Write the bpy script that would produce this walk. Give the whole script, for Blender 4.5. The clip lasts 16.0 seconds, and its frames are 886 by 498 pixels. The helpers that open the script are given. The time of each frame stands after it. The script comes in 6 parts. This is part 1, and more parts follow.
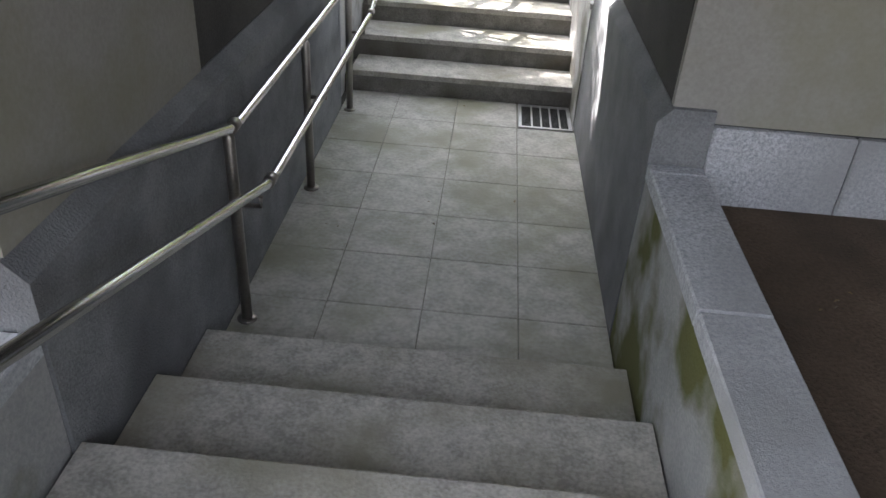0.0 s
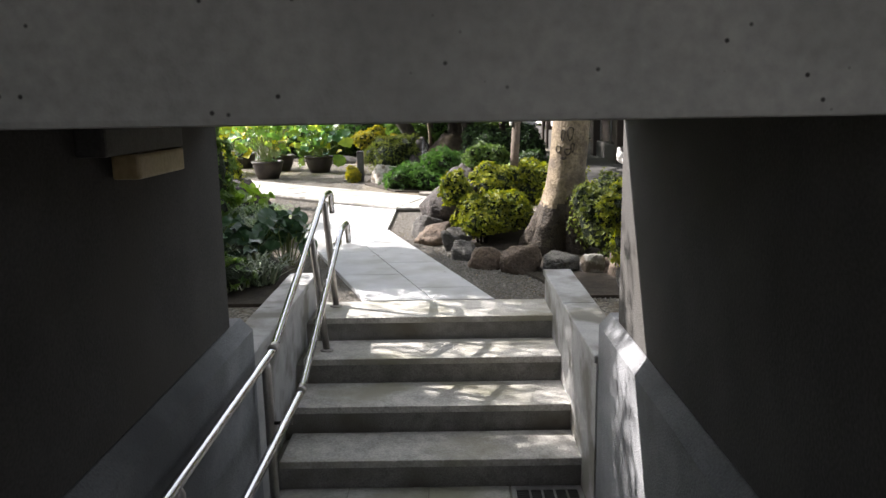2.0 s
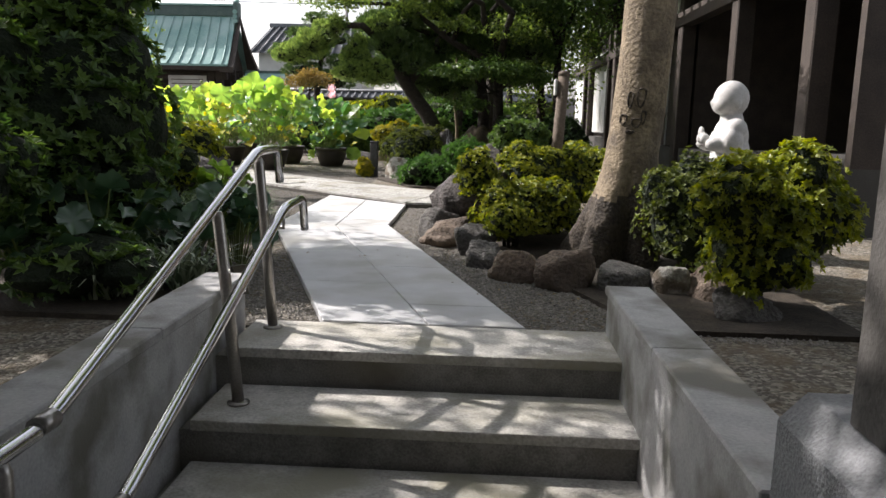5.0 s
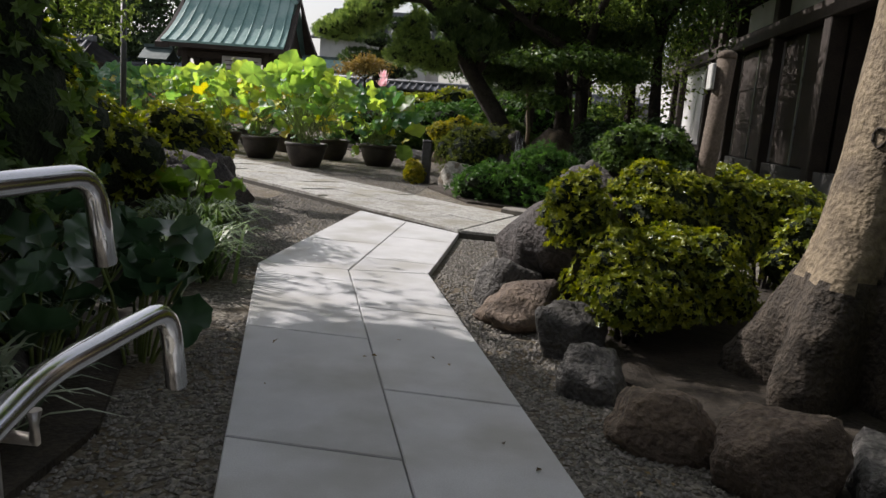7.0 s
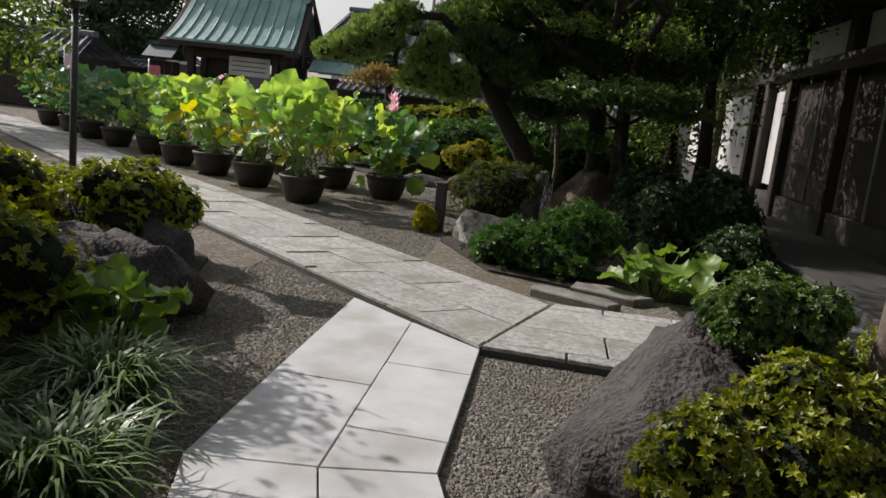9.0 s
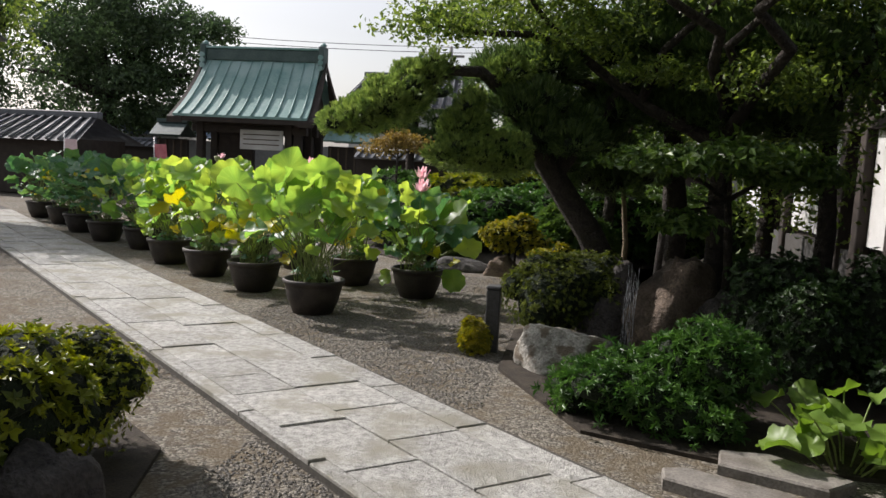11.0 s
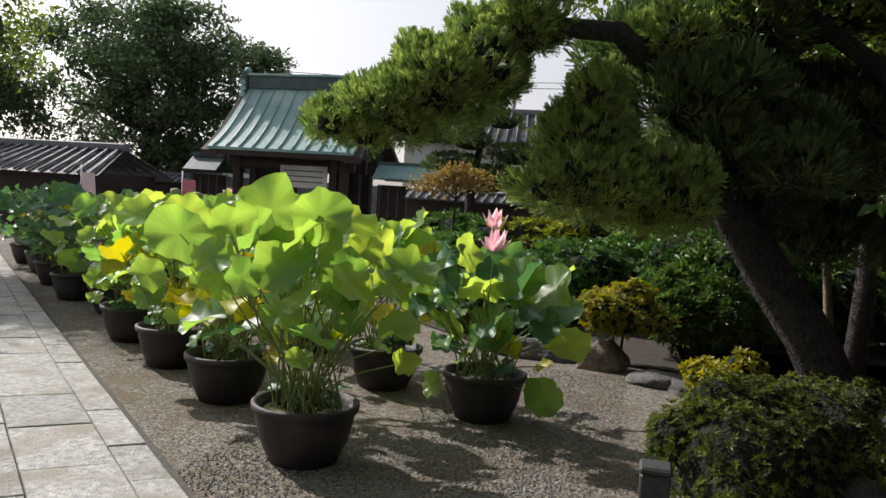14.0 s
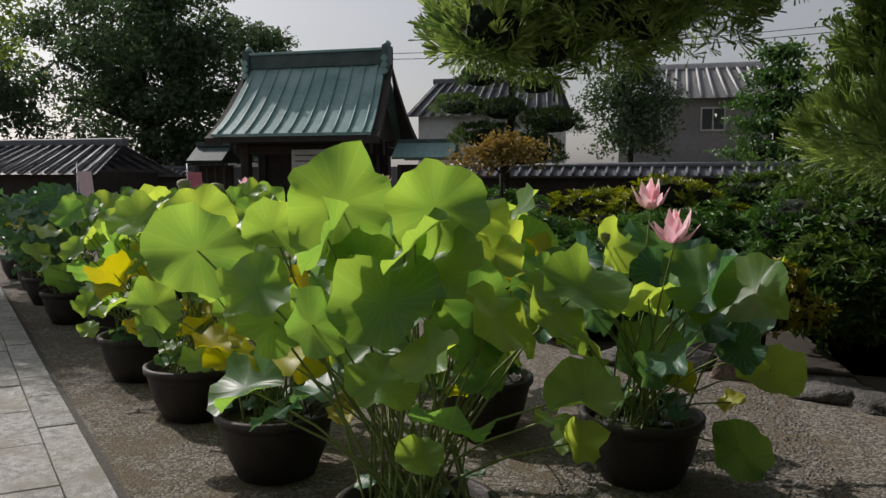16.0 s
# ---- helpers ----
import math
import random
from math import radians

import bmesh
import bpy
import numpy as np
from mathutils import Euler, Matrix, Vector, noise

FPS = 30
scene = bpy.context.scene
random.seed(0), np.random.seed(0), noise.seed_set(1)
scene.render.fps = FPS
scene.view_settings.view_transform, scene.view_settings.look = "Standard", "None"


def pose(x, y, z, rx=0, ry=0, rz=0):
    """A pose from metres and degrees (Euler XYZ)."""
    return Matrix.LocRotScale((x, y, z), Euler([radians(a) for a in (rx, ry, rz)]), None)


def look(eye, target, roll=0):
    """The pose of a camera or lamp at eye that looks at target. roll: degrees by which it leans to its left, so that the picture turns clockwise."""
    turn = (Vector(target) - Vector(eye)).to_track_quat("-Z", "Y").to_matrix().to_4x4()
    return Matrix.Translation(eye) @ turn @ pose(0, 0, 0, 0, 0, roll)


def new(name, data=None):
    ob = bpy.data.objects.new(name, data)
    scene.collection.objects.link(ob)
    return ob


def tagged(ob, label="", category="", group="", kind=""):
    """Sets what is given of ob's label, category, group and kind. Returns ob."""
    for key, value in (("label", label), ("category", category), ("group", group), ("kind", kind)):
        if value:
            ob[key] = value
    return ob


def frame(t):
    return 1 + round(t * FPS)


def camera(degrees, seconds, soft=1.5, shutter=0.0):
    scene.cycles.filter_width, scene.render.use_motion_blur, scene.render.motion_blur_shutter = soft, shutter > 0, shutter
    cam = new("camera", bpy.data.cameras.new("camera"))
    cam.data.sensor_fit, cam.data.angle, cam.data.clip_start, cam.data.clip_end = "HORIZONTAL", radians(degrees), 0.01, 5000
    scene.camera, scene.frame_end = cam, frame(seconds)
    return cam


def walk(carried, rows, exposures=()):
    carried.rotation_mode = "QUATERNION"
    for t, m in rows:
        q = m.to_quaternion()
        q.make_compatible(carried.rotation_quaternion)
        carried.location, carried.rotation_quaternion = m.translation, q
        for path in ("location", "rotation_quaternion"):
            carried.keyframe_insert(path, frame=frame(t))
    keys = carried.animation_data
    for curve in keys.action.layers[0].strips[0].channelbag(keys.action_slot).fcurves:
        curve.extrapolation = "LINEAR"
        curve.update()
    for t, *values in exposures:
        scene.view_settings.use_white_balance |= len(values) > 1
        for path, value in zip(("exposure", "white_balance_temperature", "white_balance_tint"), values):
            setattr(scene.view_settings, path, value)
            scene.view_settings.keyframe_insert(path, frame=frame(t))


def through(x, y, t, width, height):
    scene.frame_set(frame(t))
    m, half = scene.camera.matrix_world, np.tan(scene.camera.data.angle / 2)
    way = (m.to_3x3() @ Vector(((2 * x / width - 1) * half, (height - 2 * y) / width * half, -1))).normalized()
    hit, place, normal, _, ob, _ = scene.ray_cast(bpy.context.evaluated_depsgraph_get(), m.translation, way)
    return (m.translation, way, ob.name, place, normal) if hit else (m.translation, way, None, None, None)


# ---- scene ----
cam = camera(60.5, 16.0)
PATH = [
    (0, (0.421, 1.387, 1.495), (0.35, 3.077, 0.429), 4.0),
    (0.5, (0.338, 1.819, 1.469), (0.393, 3.439, 0.297), 3.1),
    (1, (0.341, 2.226, 1.51), (0.393, 3.856, 0.353), 5.1),
    (1.5, (0.339, 2.643, 1.469), (0.398, 4.523, 0.79), 3.0),
    (2, (0.359, 3.004, 1.465), (0.342, 4.969, 1.096), -1.0),
    (2.5, (0.423, 3.249, 1.39), (0.351, 5.237, 1.187), -0.7),
    (3, (0.514, 3.486, 1.233), (0.406, 5.476, 1.062), 2.1),
    (3.5, (0.536, 3.812, 1.139), (0.491, 5.782, 0.798), -0.1),
    (5.8, (0.427, 6.125, 0.858), (0.308, 8.097, 0.543), 2.3),
    (6, (0.435, 6.423, 0.827), (0.3, 8.396, 0.527), 2.3),
    (6.5, (0.346, 6.984, 0.855), (0.129, 8.945, 0.527), 4.0),
    (7, (0.232, 7.599, 0.983), (-0.002, 9.554, 0.635), 4.6),
    (7.5, (0.205, 8.066, 1.131), (-0.075, 10.019, 0.803), 4.3),
    (8, (0.113, 8.436, 1.246), (-0.137, 10.387, 0.885), 5.6),
    (8.5, (0.023, 8.812, 1.354), (-0.225, 10.773, 1.053), 6.3),
    (9, (-0.081, 9.257, 1.49), (-0.343, 11.207, 1.129), 6.2),
    (9.5, (-0.328, 9.75, 1.599), (-0.615, 11.705, 1.288), 4.8),
    (9.7, (-0.328, 10.002, 1.613), (-0.646, 11.956, 1.331), 2.0),
    (11.8, (-1.065, 12.587, 1.718), (-1.403, 14.552, 1.554), 3.9),
    (12, (-1.122, 12.85, 1.711), (-1.439, 14.819, 1.571), 3.7),
    (12.5, (-1.221, 13.451, 1.726), (-1.611, 15.409, 1.614), 2.8),
    (13, (-1.345, 14.061, 1.709), (-1.736, 16.02, 1.622), 3.3),
    (13.5, (-1.433, 14.65, 1.702), (-1.854, 16.604, 1.621), 2.0),
    (14, (-1.599, 15.196, 1.682), (-2.091, 17.131, 1.565), 3.8),
    (14.5, (-1.812, 15.686, 1.698), (-2.277, 17.629, 1.59), 4.6),
    (15, (-2.104, 16.115, 1.702), (-2.666, 18.028, 1.552), 4.3),
    (15.5, (-2.436, 16.469, 1.681), (-2.92, 18.402, 1.507), 2.4),
    (16, (-2.735, 16.846, 1.655), (-3.244, 18.772, 1.48), 0.1),
]
EXPOSURES = [(0, 2.78), (0.9, 2.8), (1.5, 2.2), (2.0, 1.7), (2.5, 1.52), (3.5, 1.27), (6.0, 0.58), (7.0, 0.16), (8.5, -0.08), (9.5, -0.05), (12.0, 0.27), (14.5, 0.15), (15.0, 0.0), (16.0, -0.52)]
KELVIN, TINT = 6400, 14.5
walk(cam, [(t, look(eye, target, roll)) for t, eye, target, roll in PATH], [(t, stops, KELVIN, TINT) for t, stops in EXPOSURES])

# ---- light ----
SUN_TO = Vector((-0.91, 0.40, 0.77)).normalized()
world = bpy.data.worlds.new("sky")
scene.world = world
world.use_nodes = True
wn = world.node_tree.nodes
sky = wn.new("ShaderNodeTexSky")
sky.sky_type = "NISHITA"
sky.sun_disc = False
sky.sun_elevation = math.asin(SUN_TO.z)
sky.sun_rotation = math.atan2(SUN_TO.x, SUN_TO.y)
sky.air_density, sky.dust_density, sky.ozone_density = 1.3, 2.5, 1.0
pale = wn.new("ShaderNodeHueSaturation")
pale.inputs["Saturation"].default_value = 0.31
pale.inputs["Value"].default_value = 1.3
wn["Background"].inputs["Strength"].default_value = 0.098
world.node_tree.links.new(sky.outputs["Color"], pale.inputs["Color"])
world.node_tree.links.new(pale.outputs["Color"], wn["Background"].inputs["Color"])
sun_data = bpy.data.lights.new("sun", "SUN")
sun_data.energy, sun_data.angle, sun_data.color = 5.0, radians(0.6), (1.0, 0.94, 0.88)
sun = new("sun", sun_data)
sun.matrix_world = look(SUN_TO * 60, (0, 0, 0))


# ---- materials ----
def mat(name, c1, c2, scale=8.0, rough=0.8, bump=0.3, fine=60.0, c3=None, stain=1.2, metal=0.0, spread=0.0, spec=0.4, bump_dist=0.01, lo=0.48, hi=0.68, pits=0.0):
    """Two-scale mottled surface: c1 to c2 by grain, c3 by larger stains; spread varies it from piece to piece."""
    m = bpy.data.materials.new(name)
    m.use_nodes = True
    n, l = m.node_tree.nodes, m.node_tree.links
    b = n["Principled BSDF"]
    pos = n.new("ShaderNodeNewGeometry")
    g1 = n.new("ShaderNodeTexNoise")
    g1.inputs["Scale"].default_value, g1.inputs["Detail"].default_value = scale, 6
    g2 = n.new("ShaderNodeTexNoise")
    g2.inputs["Scale"].default_value, g2.inputs["Detail"].default_value = fine, 4
    g3 = n.new("ShaderNodeTexNoise")
    g3.inputs["Scale"].default_value, g3.inputs["Detail"].default_value = stain, 4
    for g in (g1, g2, g3):
        l.new(pos.outputs["Position"], g.inputs["Vector"])
    mix = n.new("ShaderNodeMix")
    mix.data_type = "RGBA"
    mix.inputs[6].default_value, mix.inputs[7].default_value = (*c1, 1), (*c2, 1)
    add = n.new("ShaderNodeMath")
    add.operation = "ADD"
    half = n.new("ShaderNodeMapRange")
    half.inputs[1].default_value, half.inputs[2].default_value = 0.75, 1.25
    l.new(g1.outputs["Fac"], add.inputs[0])
    l.new(g2.outputs["Fac"], add.inputs[1])
    l.new(add.outputs[0], half.inputs[0])
    l.new(half.outputs[0], mix.inputs[0])
    out = mix.outputs[2]
    if c3:
        mix3 = n.new("ShaderNodeMix")
        mix3.data_type = "RGBA"
        ramp = n.new("ShaderNodeMapRange")
        ramp.inputs[1].default_value, ramp.inputs[2].default_value = lo, hi
        l.new(g3.outputs["Fac"], ramp.inputs[0])
        l.new(ramp.outputs[0], mix3.inputs[0])
        l.new(out, mix3.inputs[6])
        mix3.inputs[7].default_value = (*c3, 1)
        out = mix3.outputs[2]
    if pits:
        vor = n.new("ShaderNodeTexVoronoi")
        vor.inputs["Scale"].default_value = pits
        l.new(pos.outputs["Position"], vor.inputs["Vector"])
        hole = n.new("ShaderNodeMapRange")
        hole.inputs[1].default_value, hole.inputs[2].default_value = 0.05, 0.12
        l.new(vor.outputs["Distance"], hole.inputs[0])
        mixp = n.new("ShaderNodeMix")
        mixp.data_type = "RGBA"
        mixp.inputs[6].default_value = (0.03, 0.03, 0.028, 1)
        l.new(hole.outputs[0], mixp.inputs[0])
        l.new(out, mixp.inputs[7])
        out = mixp.outputs[2]
    if spread:
        oi = n.new("ShaderNodeObjectInfo")
        hsv = n.new("ShaderNodeHueSaturation")
        mr = n.new("ShaderNodeMapRange")
        mr.inputs[3].default_value, mr.inputs[4].default_value = 1 - spread, 1 + spread
        l.new(oi.outputs["Random"], mr.inputs[0])
        l.new(mr.outputs[0], hsv.inputs["Value"])
        l.new(out, hsv.inputs["Color"])
        out = hsv.outputs[0]
    l.new(out, b.inputs["Base Color"])
    b.inputs["Roughness"].default_value = rough
    b.inputs["Metallic"].default_value = metal
    b.inputs["Specular IOR Level"].default_value = spec
    if bump:
        bp = n.new("ShaderNodeBump")
        bp.inputs["Strength"].default_value, bp.inputs["Distance"].default_value = bump, bump_dist
        l.new(add.outputs[0], bp.inputs["Height"])
        l.new(bp.outputs[0], b.inputs["Normal"])
    return m


def leaf_mat(name, c1, c2, trans=0.35, rough=0.45, by="island", through=None, veins=False):
    """Leaf: diffuse and gloss in front of light coming through; colour varies leaf by leaf."""
    m = bpy.data.materials.new(name)
    m.use_nodes = True
    n, l = m.node_tree.nodes, m.node_tree.links
    b = n["Principled BSDF"]
    mix = n.new("ShaderNodeMix")
    mix.data_type = "RGBA"
    mix.inputs[6].default_value, mix.inputs[7].default_value = (*c1, 1), (*c2, 1)
    if by == "island":
        src = n.new("ShaderNodeNewGeometry").outputs["Random Per Island"]
    else:
        src = n.new("ShaderNodeObjectInfo").outputs["Random"]
    g = n.new("ShaderNodeTexNoise")
    g.inputs["Scale"].default_value = 6.0
    geo = n.new("ShaderNodeNewGeometry")
    l.new(geo.outputs["Position"], g.inputs["Vector"])
    a = n.new("ShaderNodeMath")
    a.operation = "MULTIPLY_ADD"
    l.new(g.outputs["Fac"], a.inputs[0])
    a.inputs[1].default_value = 0.7
    s = n.new("ShaderNodeMath")
    s.operation = "MULTIPLY_ADD"
    l.new(src, s.inputs[0])
    s.inputs[1].default_value, s.inputs[2].default_value = 0.8, -0.25
    l.new(s.outputs[0], a.inputs[2])
    l.new(a.outputs[0], mix.inputs[0])
    l.new(mix.outputs[2], b.inputs["Base Color"])
    b.inputs["Roughness"].default_value = rough
    b.inputs["Specular IOR Level"].default_value = 0.5
    t = n.new("ShaderNodeBsdfTranslucent")
    bright = n.new("ShaderNodeHueSaturation")
    bright.inputs["Value"].default_value, bright.inputs["Saturation"].default_value = 1.6, 1.1
    if through:
        mix2 = n.new("ShaderNodeMix")
        mix2.data_type = "RGBA"
        mix2.inputs[6].default_value, mix2.inputs[7].default_value = (*through[0], 1), (*through[1], 1)
        l.new(a.outputs[0], mix2.inputs[0])
        l.new(mix2.outputs[2], bright.inputs["Color"])
        bright.inputs["Value"].default_value, bright.inputs["Saturation"].default_value = 1.0, 1.0
    else:
        l.new(mix.outputs[2], bright.inputs["Color"])
    l.new(bright.outputs[0], t.inputs["Color"])
    if veins:
        tco = n.new("ShaderNodeTexCoord")
        sep = n.new("ShaderNodeSeparateXYZ")
        l.new(tco.outputs["Object"], sep.inputs[0])
        ang = n.new("ShaderNodeMath")
        ang.operation = "ARCTAN2"
        l.new(sep.outputs[1], ang.inputs[0])
        l.new(sep.outputs[0], ang.inputs[1])
        wav = n.new("ShaderNodeMath")
        wav.operation = "PINGPONG"
        l.new(ang.outputs[0], wav.inputs[0])
        wav.inputs[1].default_value = math.pi / 21
        rib = n.new("ShaderNodeMapRange")
        rib.inputs[1].default_value, rib.inputs[2].default_value = 0.0, 0.035
        rib.inputs[3].default_value, rib.inputs[4].default_value = 1.0, 0.0
        l.new(wav.outputs[0], rib.inputs[0])
        bp = n.new("ShaderNodeBump")
        bp.inputs["Strength"].default_value, bp.inputs["Distance"].default_value = 0.13, 0.02
        l.new(rib.outputs[0], bp.inputs["Height"])
        l.new(bp.outputs[0], b.inputs["Normal"])
        lighter = n.new("ShaderNodeMix")
        lighter.data_type = "RGBA"
        l.new(rib.outputs[0], lighter.inputs[0])
        l.new(mix.outputs[2], lighter.inputs[6])
        lighter.inputs[7].default_value = (0.24, 0.36, 0.14, 1)
        l.new(lighter.outputs[2], b.inputs["Base Color"])
    ms = n.new("ShaderNodeMixShader")
    ms.inputs[0].default_value = trans
    l.new(b.outputs[0], ms.inputs[1])
    l.new(t.outputs[0], ms.inputs[2])
    l.new(ms.outputs[0], n["Material Output"].inputs["Surface"])
    return m


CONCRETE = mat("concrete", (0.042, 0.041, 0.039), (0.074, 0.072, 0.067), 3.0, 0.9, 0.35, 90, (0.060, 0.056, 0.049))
JOINT = mat("dark_joint_sand", (0.05, 0.047, 0.04), (0.10, 0.093, 0.08), 30.0, 0.95, 0.3, 120)
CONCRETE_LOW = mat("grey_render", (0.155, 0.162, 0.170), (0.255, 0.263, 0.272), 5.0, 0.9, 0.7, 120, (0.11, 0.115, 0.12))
MOSSY = mat("mossy_concrete", (0.26, 0.27, 0.27), (0.36, 0.36, 0.35), 4.0, 0.9, 0.4, 80, (0.095, 0.10, 0.03), stain=1.7, lo=0.45, hi=0.55)
GRANITE = mat("granite_curb", (0.27, 0.285, 0.31), (0.60, 0.62, 0.65), 70.0, 0.75, 0.3, 220, (0.30, 0.31, 0.32))
FACADE = mat("stained_facade", (0.27, 0.262, 0.24), (0.33, 0.322, 0.30), 1.6, 0.9, 0.15, 60, (0.23, 0.22, 0.15), stain=0.9)
BEAM = mat("pitted_concrete", (0.24, 0.24, 0.23), (0.33, 0.33, 0.31), 2.0, 0.9, 0.4, 40, (0.20, 0.20, 0.19), pits=24.0)
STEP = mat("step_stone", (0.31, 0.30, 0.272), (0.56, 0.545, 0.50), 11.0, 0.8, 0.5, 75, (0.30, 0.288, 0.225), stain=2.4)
# Darker copy of the step stone; the risers' shade is in its colour.
SHADED_RISER = mat("shaded_riser_stone", (0.15, 0.145, 0.132), (0.29, 0.283, 0.262), 12.0, 0.85, 0.5, 120, (0.12, 0.112, 0.09), stain=3.0)
TILE = mat("floor_tile", (0.34, 0.335, 0.30), (0.53, 0.52, 0.48), 9.0, 0.6, 0.3, 45, (0.29, 0.285, 0.215), stain=2.2, spread=0.04, lo=0.44, hi=0.66)
GROUT = mat("tile_grout", (0.16, 0.155, 0.13), (0.30, 0.29, 0.26), 7.0, 0.9, 0.3, 60)
SLAB = mat("granite_slab", (0.43, 0.435, 0.435), (0.53, 0.535, 0.535), 5.0, 0.7, 0.2, 200, (0.37, 0.365, 0.34), stain=2.2, spread=0.05)
ROADSLAB = mat("old_paving_stone", (0.22, 0.217, 0.20), (0.53, 0.525, 0.49), 22.0, 0.85, 0.8, 95, (0.27, 0.26, 0.21), stain=2.6, spread=0.12, bump_dist=0.02)
COPING = mat("white_coping", (0.32, 0.32, 0.315), (0.43, 0.43, 0.42), 9.0, 0.8, 0.3, 90, (0.17, 0.165, 0.14), stain=3.0, lo=0.46, hi=0.62)


def gravel_mat(name, dark, pale, earth, scale=62.0):
    """Small crushed stones lying close, each with its own grey, over patches of trodden earth."""
    m = bpy.data.materials.new(name)
    m.use_nodes = True
    n, l = m.node_tree.nodes, m.node_tree.links
    b = n["Principled BSDF"]
    b.inputs["Roughness"].default_value = 0.95
    b.inputs["Specular IOR Level"].default_value = 0.25
    pos = n.new("ShaderNodeNewGeometry")
    cell = n.new("ShaderNodeTexVoronoi")
    cell.inputs["Scale"].default_value = scale
    patch = n.new("ShaderNodeTexNoise")
    patch.inputs["Scale"].default_value, patch.inputs["Detail"].default_value = 1.3, 5
    grain = n.new("ShaderNodeTexNoise")
    grain.inputs["Scale"].default_value, grain.inputs["Detail"].default_value = 9.0, 5
    for g in (cell, patch, grain):
        l.new(pos.outputs["Position"], g.inputs["Vector"])
    one = n.new("ShaderNodeSeparateColor")
    l.new(cell.outputs["Color"], one.inputs[0])
    power = n.new("ShaderNodeMath")
    power.operation = "POWER"
    power.inputs[1].default_value = 1.7
    l.new(one.outputs[0], power.inputs[0])
    stone = n.new("ShaderNodeMix")
    stone.data_type = "RGBA"
    stone.inputs[6].default_value, stone.inputs[7].default_value = (*dark, 1), (*pale, 1)
    l.new(power.outputs[0], stone.inputs[0])
    both = n.new("ShaderNodeMath")
    both.operation = "MULTIPLY"
    l.new(patch.outputs["Fac"], both.inputs[0])
    l.new(grain.outputs["Fac"], both.inputs[1])
    where = n.new("ShaderNodeMapRange")
    where.inputs[1].default_value, where.inputs[2].default_value = 0.21, 0.34
    where.inputs[4].default_value = 0.75
    l.new(both.outputs[0], where.inputs[0])
    bare = n.new("ShaderNodeMix")
    bare.data_type = "RGBA"
    bare.inputs[7].default_value = (*earth, 1)
    l.new(where.outputs[0], bare.inputs[0])
    l.new(stone.outputs[2], bare.inputs[6])
    l.new(bare.outputs[2], b.inputs["Base Color"])
    bump = n.new("ShaderNodeBump")
    bump.invert = True
    bump.inputs["Strength"].default_value, bump.inputs["Distance"].default_value = 0.7, 0.01
    l.new(cell.outputs["Distance"], bump.inputs["Height"])
    l.new(bump.outputs[0], b.inputs["Normal"])
    return m


GRAVEL = gravel_mat("gravel_bed", (0.072, 0.064, 0.052), (0.285, 0.265, 0.22), (0.115, 0.090, 0.056))
PEBBLE = mat("pebble", (0.08, 0.073, 0.063), (0.27, 0.254, 0.222), 40.0, 0.85, 0.2, 90)
SOIL = mat("dry_soil", (0.075, 0.053, 0.037), (0.135, 0.097, 0.068), 5.0, 0.95, 0.8, 70, (0.06, 0.045, 0.033))
DARKSOIL = mat("garden_soil", (0.022, 0.018, 0.013), (0.055, 0.044, 0.031), 8.0, 0.95, 0.8, 60)
ROCK_GREY = mat("grey_rock", (0.055, 0.053, 0.05), (0.15, 0.142, 0.13), 9.0, 0.85, 0.9, 50, (0.045, 0.042, 0.036), bump_dist=0.03)
ROCK_BROWN = mat("brown_rock", (0.085, 0.064, 0.048), (0.22, 0.165, 0.12), 8.0, 0.85, 0.9, 45, (0.055, 0.043, 0.034), bump_dist=0.03)
ROCK_DARK = mat("dark_rock", (0.028, 0.025, 0.024), (0.085, 0.074, 0.067), 6.0, 0.8, 0.9, 40, bump_dist=0.04)
ROCK_PALE = mat("lichen_rock", (0.16, 0.15, 0.125), (0.46, 0.44, 0.39), 16.0, 0.85, 0.9, 50, (0.13, 0.105, 0.075), stain=7.0, lo=0.52, hi=0.60, bump_dist=0.02)
FLATSTONE = mat("worn_flat_stone", (0.14, 0.13, 0.115), (0.27, 0.25, 0.22), 9.0, 0.85, 0.5, 60, (0.11, 0.095, 0.075), stain=3.0)
STEPGRANITE = mat("grey_granite_step", (0.15, 0.16, 0.165), (0.27, 0.28, 0.285), 40.0, 0.8, 0.3, 160, (0.12, 0.125, 0.115))
BARK = mat("pale_bark", (0.11, 0.085, 0.055), (0.25, 0.20, 0.13), 5.0, 0.85, 0.8, 40, (0.06, 0.048, 0.036), stain=3.0, bump_dist=0.02)
ROOTBARK = mat("dark_root_bark", (0.024, 0.020, 0.015), (0.075, 0.060, 0.044), 10.0, 0.9, 1.0, 45, bump_dist=0.03)
PINEBARK = mat("pine_bark", (0.022, 0.018, 0.015), (0.055, 0.044, 0.036), 14.0, 0.95, 1.0, 50, bump_dist=0.04)
STEEL = mat("polished_steel", (0.62, 0.62, 0.63), (0.70, 0.70, 0.70), 3.0, 0.16, 0.02, 200, metal=1.0)
STEEL_DULL = mat("post_steel", (0.30, 0.28, 0.26), (0.40, 0.38, 0.35), 9.0, 0.35, 0.05, 120, metal=1.0)
IRON = mat("dark_iron", (0.03, 0.03, 0.03), (0.06, 0.06, 0.06), 20, 0.5, 0.1, 90)
ALU = mat("aluminium", (0.5, 0.5, 0.5), (0.6, 0.6, 0.6), 20, 0.4, 0.05, 90, metal=0.9)
